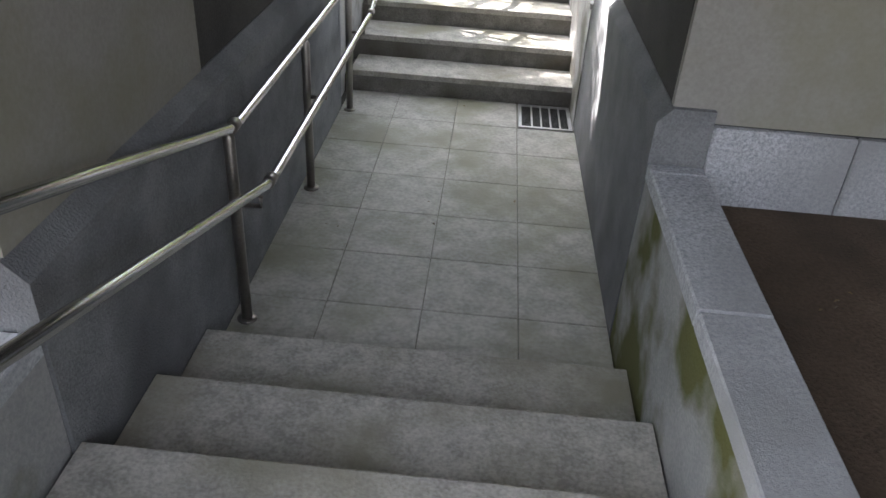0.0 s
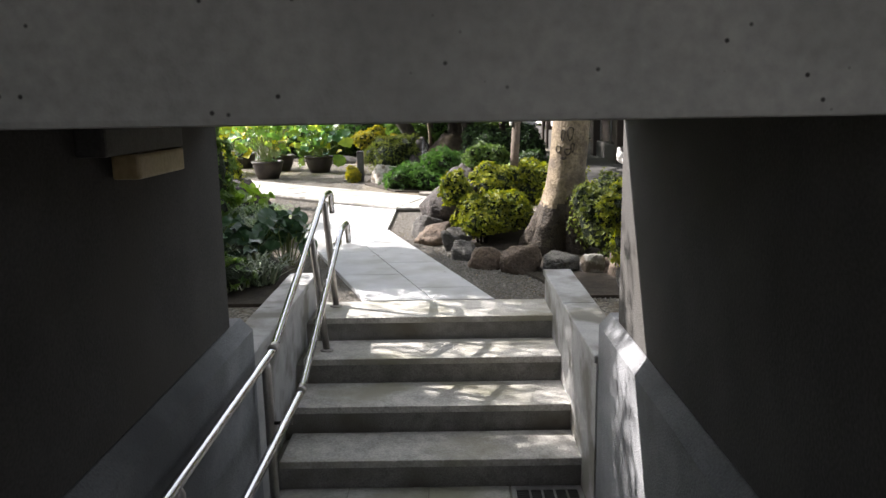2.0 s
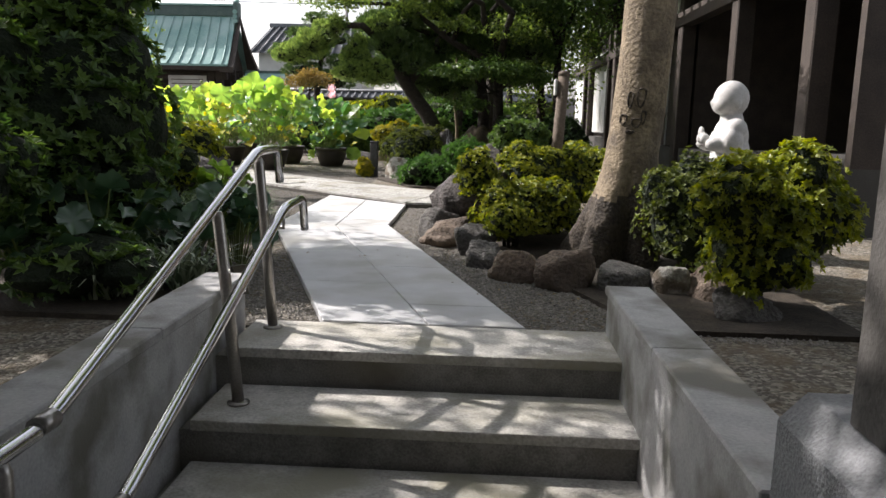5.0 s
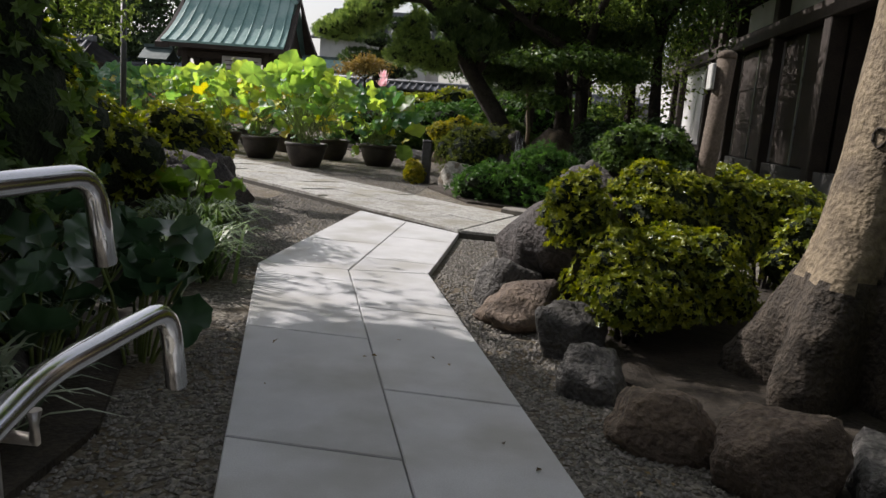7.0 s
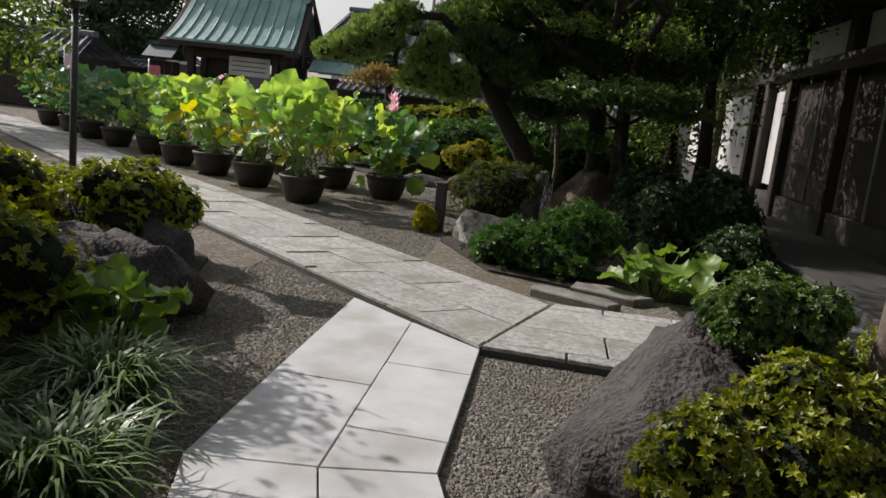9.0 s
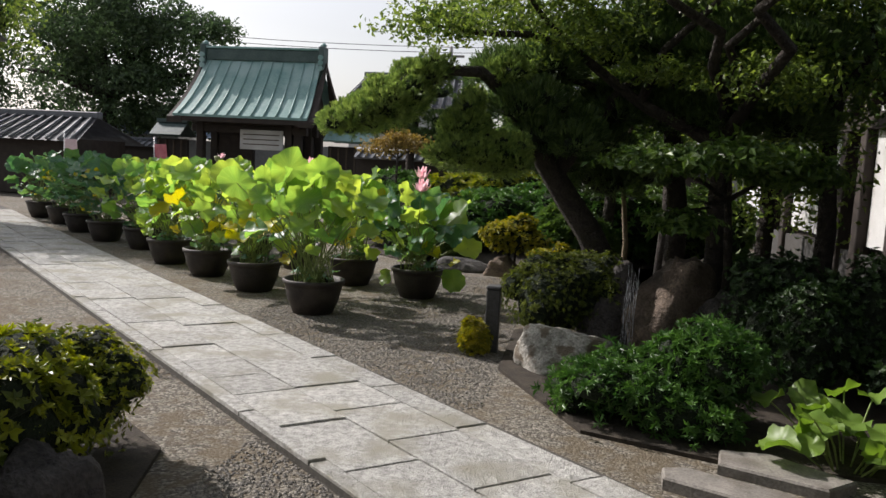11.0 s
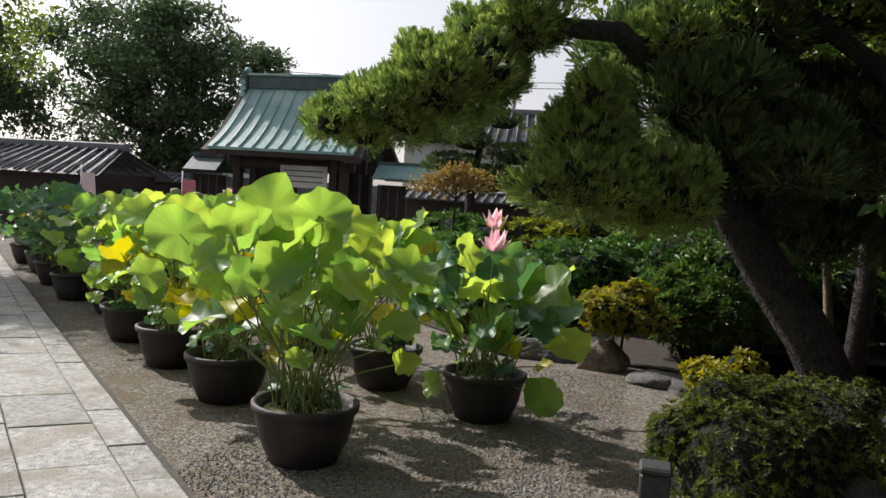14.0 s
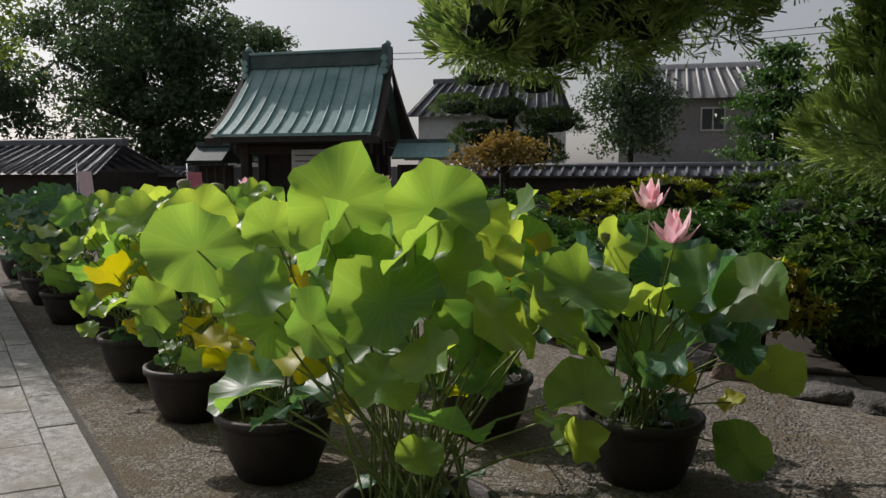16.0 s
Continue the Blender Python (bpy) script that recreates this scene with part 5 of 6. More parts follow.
for k, (x, y, z, a, b, c, m) in enumerate(((-3.9, 27.2, 0.45, 1.5, 1.1, 0.65, L_YEW), (-2.2, 27.6, 0.6, 1.3, 1.1, 0.8, L_YEW), (-0.4, 26.8, 0.6, 1.4, 1.0, 0.85, L_YEW), (1.3, 27.2, 0.7, 1.3, 1.1, 0.9, L_SHRUB), (-2.6, 30.2, 0.9, 1.6, 1.0, 0.8, L_BOX), (0.2, 31.0, 1.0, 1.8, 1.1, 0.9, L_SHRUB), (-5.2, 30.5, 0.6, 1.4, 1.1, 0.8, L_YEW), (-0.8, 25.0, 0.5, 0.7, 0.6, 0.5, L_SHRUB), (-3.3, 25.2, 0.3, 0.6, 0.5, 0.4, L_SHRUB))):
    shrub("juniper_shrub", "low spreading green juniper in the far bed", [(x, y, z, a, b, c), (x + a * 0.6, y + 0.3, z * 0.8, a * 0.6, b * 0.7, c * 0.8)], 5200, 0.13, m, 30 + k, aspect=0.3, group="junipers in the far bed")


def clump(name, label, x, y, n, length, material, seed, width=0.012, category="grass", droop=0.9):
    """Arching strap leaves from one root."""
    r = np.random.default_rng(seed)
    a, out = r.uniform(0, 6.283, n), r.uniform(0.25, 1.0, n) * length
    hgt = length * r.uniform(0.5, 0.9, n)
    base = np.stack([r.normal(0, 0.08, n), r.normal(0, 0.08, n), np.zeros(n)], 1)
    d = np.stack([np.cos(a), np.sin(a), np.zeros(n)], 1)
    s = np.stack([-np.sin(a), np.cos(a), np.zeros(n)], 1)
    v = np.empty((n, 5, 2, 3))
    for k in range(5):
        t = k / 4
        c = base + d * (out * t)[:, None] + np.array([[0, 0, 1]]) * (hgt * (2.0 * t - droop * 1.55 * t * t))[:, None]
        w = width * (1 - t) ** 0.6
        v[:, k, 0], v[:, k, 1] = c + s * w, c - s * w
    i = np.arange(n)[:, None] * 10
    f = np.concatenate([i + np.array([[2 * k, 2 * k + 1, 2 * k + 3, 2 * k + 2]]) for k in range(4)])
    ob = part(name, from_arrays(name, v.reshape(-1, 3), f, material, True), material)
    ob.location = (x, y, -0.03)
    return tagged(ob, label, category)


for k, (x, y, n, ln) in enumerate(((-1.95, 12.25, 420, 0.55), (-1.70, 11.55, 320, 0.48), (-2.25, 11.7, 300, 0.5), (-1.75, 10.0, 260, 0.48), (-1.32, 9.42, 190, 0.42), (-1.62, 9.15, 170, 0.40))):
    clump("striped_grass", "arching white-striped grass clump", x, y, n, ln, L_STRIPE if k > 2 else L_GRASS, 60 + k)


def broad_plant(x, y, n, spread, hmax, size, seed, label, pool=None, droop=35):
    r = random.Random(seed)
    root = thing("broad_leaf_plant", label, "plant", at=(x, y, -0.03))
    for k in range(n):
        a, q = r.uniform(0, 6.28), spread * math.sqrt(r.random())
        at = Vector((q * math.cos(a), q * math.sin(a), hmax * r.uniform(0.35, 1.0)))
        ob = part("leaf", (pool or BROAD)[k % 4], L_BIG, root)
        ob.matrix_basis = Matrix.Translation(at) @ pose(0, 0, 0, 0, 0, math.degrees(a)) @ pose(0, 0, 0, r.uniform(-25, 25), r.uniform(0, 1.4 * droop), r.uniform(0, 360)) @ Matrix.Scale(size * r.uniform(0.6, 1.2), 4)
        part("stalk", tube([(at.x * 0.3, at.y * 0.3, 0), at * 0.6, at], 0.006, 5, cap=False), LSTEM, root)
    return root


BROAD = [with_material(lotus_leaf_mesh(70 + k), L_BIG) for k in range(4)]
BROAD_SHADED = [with_material(lotus_leaf_mesh(80 + k), L_BIG_SHADED) for k in range(4)]
broad_plant(-1.52, 10.35, 16, 0.26, 0.48, 0.105, 1, "large drooping-leaved plant at the path's edge", BROAD_SHADED, 50)
broad_plant(-1.22, 10.22, 16, 0.24, 0.50, 0.095, 2, "broad-leaved plant at the path's edge, coloured as in shade", BROAD_SHADED, 45)
for k, (x, y, h, q) in enumerate(((-1.45, 9.95, 0.42, 0.10), (-1.95, 9.75, 0.55, 0.11), (-2.15, 10.35, 0.60, 0.11), (-2.5, 11.35, 0.55, 0.11), (-1.95, 9.05, 0.45, 0.10))):
    broad_plant(x, y, 22, 0.40, h, q, 10 + k, "broad-leaved plant coloured dark for the shady bed", BROAD_SHADED, 45)
broad_plant(-2.35, 12.95, 16, 0.34, 0.48, 0.14, 3, "broad yellow-green leaves beside the gravel")
broad_plant(1.0, 16.45, 26, 0.50, 0.42, 0.13, 4, "glossy round-leaved plant beside the stepping stones")

# ---- trees ----
def leafy_tree(name, label, foot, trunk, limbs, blobs, n, size, material, seed, bark=PINEBARK, core=0.0, aspect=0.5, tilt=0.9):
    rng = np.random.default_rng(seed)
    root = thing(name, label, "tree", at=foot)
    bm = tube(trunk[0], trunk[1], 12)
    tree_limbs(bm, trunk[0][-1], limbs, trunk[1][-1] * 0.8, rng)
    part("trunk", bm, bark, root)
    p, d = blob_points(blobs, n, rng, depth=0.65, lump=0.2, top=-0.9)
    part("crown", leaf_mesh("crown", p, d + rng.normal(size=(n, 3)) * tilt + np.array([[0, 0, 0.4]]), size, material, rng, aspect), material, root)
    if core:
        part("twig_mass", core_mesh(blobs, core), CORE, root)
    return root


# tree with the pale trunk beside the path
trunk_bm = bmesh.new()
tube([(0, 0, -0.1), (0.0, 0, 0.05), (0.03, 0, 0.25), (0.08, 0, 0.55), (0.12, 0.01, 0.95), (0.16, 0.02, 1.5), (0.20, 0.05, 2.4), (0.15, 0.1, 3.4), (0.25, 0.1, 4.4)], [0.32, 0.31, 0.275, 0.205, 0.185, 0.185, 0.19, 0.17, 0.13], 56, trunk_bm)
bmesh.ops.subdivide_edges(trunk_bm, edges=[e for e in trunk_bm.edges if abs((e.verts[0].co - e.verts[1].co).z) > 0.1], cuts=11)
for v in trunk_bm.verts:
    a = math.atan2(v.co.y, v.co.x - 0.1)
    flare = max(0.0, 0.7 - v.co.z)
    k = 1 + flare * 0.45 * math.sin(5 * a + 1.0) * max(0, 1 - abs(v.co.z) * 0.6) + 0.05 * noise.noise(v.co * 4) + 0.03 * noise.noise(v.co * 12)
    k -= 0.20 * math.exp(-((a + 1.75) / 0.20) ** 2) * max(0.0, min(1.0, (1.1 - v.co.z) * 2))
    k += 0.012 * math.sin(v.co.z * 46 + 3 * noise.noise(v.co * 5)) * max(0.0, noise.noise(v.co * 2.1) + 0.3)
    v.co.x, v.co.y = 0.1 + (v.co.x - 0.1) * k, v.co.y * k
big = thing("garden_tree", "pale-barked tree with carved marks on its trunk", "tree", at=(1.46, 10.75, 0))
trunk = part("trunk", trunk_bm, BARK, big)
trunk.data.materials.append(ROOTBARK)
for f in trunk.data.polygons:
    if f.center.z + 0.35 * noise.noise(f.center * 4.0) + 0.12 * noise.noise(f.center * 13.0) < 0.52:
        f.material_index = 1
def bark_mark(turn, z, wide, high, bow):
    """A carved stroke closing on itself, following the trunk's round face."""
    pts = []
    for k in range(13):
        a = math.tau * k / 12
        t = turn + wide * math.cos(a) / 0.19
        h = z + high * math.sin(a) + bow * math.cos(2 * a)
        ax = 0.12 + 0.073 * (h - 0.95)
        pts.append((ax + 0.186 * math.sin(t), 0.01 - 0.186 * math.cos(t), h))
    return tube(pts, [0.006 + 0.003 * math.sin(k * 2.1) for k in range(13)], 6, cap=False)


for turn, z, wide, high, bow in ((-0.55, 1.07 + 0.10, 0.020, 0.055, 0.01), (-0.15, 1.07 + 0.12, 0.030, 0.065, 0.015), (-0.75, 1.07 - 0.04, 0.028, 0.035, 0.006), (-0.22, 1.07 - 0.06, 0.035, 0.03, 0.012), (0.02, 1.07 - 0.02, 0.016, 0.045, 0.01), (-0.42, 1.07 - 0.13, 0.03, 0.008, 0.004)):
    part("carved_mark", bark_mark(turn, z, wide, high, bow), ROOTBARK, big)
# The crown is out of view, spread wide to cut skylight over the east bed.
rg = np.random.default_rng(77)
bmx = bmesh.new()
tree_limbs(bmx, (0.25, 0.1, 4.3), [(-1.0, 0.5, 5.6), (1.6, 0.8, 5.8), (0.6, -1.2, 6.0), (0.5, 1.6, 6.2)], 0.10, rg)
part("limbs", bmx, BARK, big)
tb = [(-0.6, 0.6, 5.6, 1.5, 1.5, 0.8), (1.7, 0.8, 5.8, 1.7, 1.7, 0.9), (0.7, -1.2, 5.9, 1.6, 1.6, 0.9), (0.5, 2.0, 6.2, 1.6, 1.6, 0.9), (2.6, -0.8, 5.7, 1.5, 1.5, 0.8)]
p_, d_ = blob_points(tb, 24000, rg, depth=0.7, lump=0.2)
part("crown", leaf_mesh("crown", p_, d_ + rg.normal(size=p_.shape) * 0.9, 0.13, L_TREE, rg), L_TREE, big)


def pine(name, label, foot, bones, pads, seed, length=0.11, density=420, material=L_PINE, core=0.72, width=0.006, out=0.8, up=0.75, spread=0.33, per=9, under=-0.6):
    """A pruned pine: bones are limbs (points, radii); pads are flat ellipsoids of needle tufts."""
    rng = np.random.default_rng(seed)
    root = thing(name, label, "tree", at=foot)
    o = np.array([[*foot]])
    for j, (pts, radii) in enumerate(bones):
        part("trunk" if j == 0 else "limb", tube([(x - foot[0], y - foot[1], z - foot[2]) for x, y, z in pts], radii, 10), PINEBARK, root)
    for j, pad in enumerate(pads):
        b = [(pad[0] - foot[0], pad[1] - foot[1], pad[2] - foot[2], *pad[3:6])]
        n = int(density * (pad[3] * pad[4] + pad[3] * pad[5] + pad[4] * pad[5]) / 0.45)
        p, d = blob_points(b, n, rng, depth=0.25, lump=0.07, top=under)
        part("needle_pad", needles_mesh("needle_pad", p, d * out + np.array([[0, 0, up]]), length, material, rng, per, width, spread), material, root)
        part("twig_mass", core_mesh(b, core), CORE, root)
    return root


ARM = [(-3.10, 18.98, 2.08, 0.17, 0.30, 0.10), (-2.86, 19.0, 2.15, 0.24, 0.38, 0.17), (-2.62, 19.04, 2.28, 0.26, 0.42, 0.24), (-2.43, 19.08, 2.42, 0.20, 0.40, 0.26), (-2.23, 19.14, 2.63, 0.15, 0.32, 0.11)]
CONE = [(-1.86, 19.36, 2.28, 0.10, 0.20, 0.15), (-1.90, 19.32, 2.06, 0.22, 0.28, 0.18), (-1.93, 19.28, 1.82, 0.34, 0.36, 0.17), (-1.52, 19.48, 1.82, 0.30, 0.34, 0.22), (-1.48, 19.60, 2.68, 0.20, 0.25, 0.12)]
pine("pruned_pine", "old pruned garden pine leaning over the gravel", (-0.12, 20.08, -0.05),
     [([(-0.12, 20.08, -0.05), (-0.32, 20.05, 0.55), (-0.58, 20.02, 1.05), (-0.85, 20.0, 1.42), (-1.12, 19.95, 1.82), (-1.42, 19.75, 2.28), (-1.58, 19.6, 2.52)], [0.19, 0.16, 0.145, 0.135, 0.12, 0.09, 0.075]),
      ([(-1.54, 19.62, 2.46), (-1.78, 19.4, 2.66), (-2.05, 19.22, 2.64), (-2.4, 19.1, 2.44), (-2.75, 19.02, 2.16), (-3.05, 18.98, 2.04)], [0.075, 0.06, 0.052, 0.045, 0.032, 0.016]),
      ([(-1.25, 19.9, 2.0), (-1.5, 19.6, 1.98), (-1.85, 19.35, 1.85)], [0.06, 0.05, 0.02]),
      ([(-1.0, 19.98, 1.62), (-0.7, 20.1, 2.1), (-0.35, 20.2, 2.6), (0.1, 20.2, 2.9)], [0.09, 0.08, 0.06, 0.03])],
     ARM + mound(ARM, 40, 0.10, 1) + CONE + mound(CONE, 44, 0.11, 2), 5, 0.058, 1100, core=0.66, width=0.0032, out=0.75, up=0.72, spread=0.26, per=14, under=-0.95)
pine("pruned_pine", "dark pruned pine behind the waterfall", (0.45, 21.2, -0.05),
     [([(0.45, 21.2, -0.05), (0.5, 21.2, 1.2), (0.3, 21.1, 2.4), (0.4, 21.0, 3.6)], [0.14, 0.12, 0.10, 0.06]),
      ([(0.35, 21.1, 2.2), (-0.4, 20.6, 2.6), (-1.2, 20.0, 2.8)], [0.07, 0.05, 0.03]),
      ([(0.3, 21.1, 2.5), (1.0, 20.6, 2.9), (1.6, 20.3, 3.0)], [0.07, 0.05, 0.03])],
     padded([(-1.2, 20.1, 2.70, 0.60, 0.55, 0.30), (-0.5, 20.5, 3.05, 0.75, 0.6, 0.36), (0.4, 20.6, 3.3, 0.8, 0.7, 0.4), (1.3, 20.4, 3.0, 0.8, 0.7, 0.4), (-0.9, 20.9, 2.05, 0.60, 0.55, 0.4), (-0.1, 20.8, 2.35, 0.65, 0.55, 0.35), (0.9, 20.4, 2.2, 0.7, 0.6, 0.4), (-0.3, 21.3, 1.55, 0.55, 0.5, 0.45), (-1.15, 20.6, 1.75, 0.35, 0.35, 0.3)], 60, 0.36, 3)
     + mound([(-1.22, 19.72, 2.34, 0.34, 0.28, 0.26), (-0.92, 19.75, 2.05, 0.34, 0.28, 0.22)], 16, 0.20, 7), 6, 0.11, 520, L_PINE_DARK, core=0.5, width=0.006)
# Blobs reaching far south hang out of view, added to shade the hall walkway.
MAPLE = [(-2.95, -0.9, 3.12, 0.62, 0.5, 0.22), (-2.15, -0.5, 3.6, 0.8, 0.6, 0.3), (-1.25, -0.1, 3.8, 0.9, 0.7, 0.4), (-0.05, 0.3, 4.0, 1.0, 0.8, 0.45), (0.85, -0.2, 3.6, 0.9, 0.7, 0.4), (-1.55, -0.5, 3.1, 0.6, 0.5, 0.3), (-2.55, 1.0, 3.55, 0.8, 0.6, 0.35), (-1.75, 1.2, 3.35, 0.8, 0.6, 0.32),
         (0.25, -1.1, 2.6, 0.5, 0.5, 0.25), (-1.15, -3.1, 3.5, 1.1, 1.1, 0.45), (-0.35, -4.3, 3.5, 1.1, 1.1, 0.45), (-0.05, -1.7, 3.7, 1.0, 1.1, 0.45), (-0.05, -5.5, 3.5, 0.9, 0.9, 0.4), (-0.7, -0.4, 2.75, 0.4, 0.35, 0.14), (0.5, -0.5, 2.9, 0.5, 0.4, 0.16)]
maple = leafy_tree("maple_tree", "green maple spreading over the pine", (0.75, 20.2, 0), ([(0, 0, -0.05), (0.03, 0, 0.9), (0.0, -0.05, 1.6), (0.02, -0.1, 2.15)], [0.125, 0.105, 0.10, 0.095]),
                   [(0.1, -0.1, 3.7), (0.9, -0.3, 3.4), (-1.2, -3.0, 3.4), (-0.4, -4.3, 3.4), (-0.1, -1.8, 3.5)], MAPLE, 36000, 0.075, L_TREE, 91)
part("limb", tube(bent([(0.0, -0.1, 2.02), (-0.35, -0.15, 2.22), (-0.85, -0.2, 2.42), (-1.5, -0.2, 2.9), (-1.95, -0.3, 3.28), (-2.2, -0.5, 3.6)], 0.2), [0.085 - 0.0025 * k for k in range(26)], 9), PINEBARK, maple)
part("limb", tube([(-1.62, -0.2, 2.98), (-2.05, -0.35, 3.12), (-2.6, -0.6, 3.08), (-3.0, -0.85, 3.1)], [0.05, 0.04, 0.03, 0.015], 8), PINEBARK, maple)
part("limb", tube([(-0.9, -0.2, 2.45), (-0.7, -0.3, 3.0), (-0.2, -0.4, 3.5), (0.1, -0.5, 3.9)], [0.055, 0.045, 0.035, 0.02], 8), PINEBARK, maple)
leafy_tree("camellia_tree", "glossy-leaved camellia by the waterfall", (0.75, 19.4, 0), ([(0, 0, -0.05), (0.03, 0, 0.8), (-0.05, -0.1, 1.5)], [0.05, 0.045, 0.035]),
           [(-0.7, -0.6, 1.8), (0.5, -0.3, 1.8), (-0.5, -0.5, 1.35), (-0.1, -0.5, 1.9)], [(-0.65, -0.62, 1.84, 0.55, 0.40, 0.12), (-0.05, -0.62, 1.90, 0.60, 0.42, 0.13), (0.45, -0.3, 1.78, 0.5, 0.4, 0.16), (-0.52, -0.5, 1.28, 0.32, 0.28, 0.10)], 5200, 0.085, L_SHRUB, 92, aspect=0.55, tilt=0.5)
leafy_tree("slender_tree", "slender pale-trunked tree in the far bed", (-0.09, 21.74, 0), ([(0, 0, -0.05), (0.02, 0, 0.8), (-0.06, 0, 1.5), (-0.02, 0, 2.4)], [0.045, 0.036, 0.03, 0.024]),
           [(-0.5, 0.1, 3.0), (0.5, 0.1, 3.0), (0.1, -0.3, 3.2)], [(-0.4, 0.1, 3.0, 0.5, 0.4, 0.25), (0.4, 0.1, 3.1, 0.5, 0.4, 0.25)], 2600, 0.07, L_TREE, 94, bark=BARK)
for k, (x, y, h, w) in enumerate(((1.9, 20.4, 4.6, 1.2), (1.7, 22.2, 4.6, 1.3), (0.6, 23.6, 4.2, 1.4), (1.2, 27.4, 5.0, 1.5), (-0.2, 25.6, 3.0, 1.0), (2.2, 28.5, 4.5, 1.7))):
    leafy_tree("evergreen_tree", "dense dark evergreen garden tree", (x, y, 0), ([(0, 0, -0.05), (0.05, 0, 1.2), (0.0, 0.05, 2.2)], [0.12, 0.10, 0.07]),
               [(-w * 0.6, -0.3, h), (w * 0.6, 0.2, h), (0, 0, h + 0.6)],
               [(-w * 0.5, -0.3, h * 0.62, w * 0.7, w * 0.6, h * 0.2), (w * 0.45, 0.2, h * 0.66, w * 0.7, w * 0.6, h * 0.2), (0, 0, h * 0.95, w * 0.85, w * 0.75, h * 0.22), (0.1, -0.3, h * (0.36 if k == 1 else 0.72), w * 0.7, w * 0.6, h * 0.16)], 6500, 0.10, L_TREE if k % 2 else L_SHRUB, 100 + k)
# Its highest blob and those towards y 8 are unseen, added for shade.
leafy_tree("evergreen_tree", "tall dark evergreen tree beside the passage", (-2.85, 10.8, 0), ([(0, 0, -0.05), (0.05, 0, 1.5), (0.1, 0.0, 2.9)], [0.10, 0.085, 0.06]), [(-0.3, -0.8, 3.7), (0.4, 0.0, 3.7), (0.2, -2.0, 3.5)],
           [(0.15, -0.1, 3.35, 0.75, 0.9, 0.55), (0.10, -1.0, 3.5, 0.70, 0.75, 0.50), (0.2, -0.2, 2.6, 0.55, 0.6, 0.5), (0.1, -0.4, 4.05, 0.7, 0.9, 0.45), (0.1, -0.5, 4.28, 0.6, 1.2, 0.30), (0.25, -2.3, 3.3, 0.7, 0.85, 0.6), (0.3, -2.65, 2.75, 0.55, 0.6, 0.5)], 14500, 0.085, L_SHRUB, 119, core=0.6)
leafy_tree("slender_tree", "slender young tree with light leaves", (-3.9, 13.6, 0), ([(0, 0, -0.05), (0.05, 0, 0.8), (0.12, 0.05, 1.4), (0.05, 0.0, 1.7)], [0.03, 0.026, 0.02, 0.014]),
           [(-0.5, 0.1, 1.8), (0.5, 0.1, 1.7), (0.1, -0.3, 2.1)], [(-0.4, 0.1, 1.7, 0.4, 0.4, 0.3), (0.3, 0.1, 1.6, 0.4, 0.35, 0.28), (0.1, -0.1, 2.0, 0.5, 0.45, 0.3)], 2200, 0.07, L_TREE, 93)
# Never in view; added so its shadow falls on the left pots.
leafy_tree("evergreen_tree", "broad unseen evergreen tree added to shade the lotus row", (-15.8, 26.8, 0), ([(0, 0, -0.1), (0.1, 0, 1.6), (0.0, 0.1, 3.2)], [0.26, 0.22, 0.17]), [(-1.5, -1.2, 5.5), (1.4, 1.0, 5.6), (0.2, -1.5, 6.2), (-0.3, 1.6, 6.0)],
           [(0, -1.3, 4.6, 1.7, 1.7, 1.1), (0.2, 1.4, 4.8, 1.7, 1.8, 1.1), (0, 0, 6.2, 1.9, 2.3, 1.1), (-0.8, 0, 5.2, 1.5, 1.8, 1.0)], 11000, 0.16, L_TREE, 131, core=0.5)
# The last one stands out of view, placed to shade the path and shrubs.
for k, (x, y, h, w) in enumerate(((-8.2, 12.4, 4.0, 1.6), (-9.8, 13.8, 4.2, 1.8), (-4.8, 9.0, 4.2, 1.5), (-4.6, 11.9, 4.6, 1.5))):
    leafy_tree("evergreen_tree", "evergreen tree added in the west bed for shade", (x, y, 0), ([(0, 0, -0.05), (0.05, 0, 1.2), (0.0, 0.05, h * 0.6)], [0.11, 0.09, 0.06]),
               [(-w * 0.6, -0.3, h), (w * 0.6, 0.2, h), (0, 0, h + 0.6)],
               [(-w * 0.5, -0.3, h * 0.62, w * 0.7, w * 0.7, h * 0.22), (w * 0.45, 0.2, h * 0.68, w * 0.7, w * 0.7, h * 0.2), (0, 0, h * 0.95, w * 0.9, w * 0.8, h * 0.2)], 6000, 0.10, L_TREE, 120 + k, core=0.45)

pine("cloud_pine", "dark cloud-pruned pine before the far wall", (-6.0, 35.5, 0), [([(-6.0, 35.5, 0), (-6.1, 35.5, 2.0), (-5.9, 35.5, 3.4), (-6.0, 35.5, 4.6)], [0.16, 0.13, 0.09, 0.05])],
     [(-6.0, 35.5, 4.7, 0.55, 0.5, 0.22), (-6.7, 35.4, 4.15, 0.5, 0.5, 0.2), (-5.3, 35.4, 3.95, 0.55, 0.5, 0.22), (-7.2, 35.3, 3.5, 0.65, 0.55, 0.24), (-6.1, 35.2, 3.35, 0.6, 0.5, 0.24), (-4.9, 35.3, 3.05, 0.75, 0.6, 0.3), (-6.6, 35.3, 2.75, 0.75, 0.6, 0.3), (-5.6, 35.2, 2.35, 1.0, 0.7, 0.4)], 7, 0.14, 160, L_PINE_DARK, width=0.012)
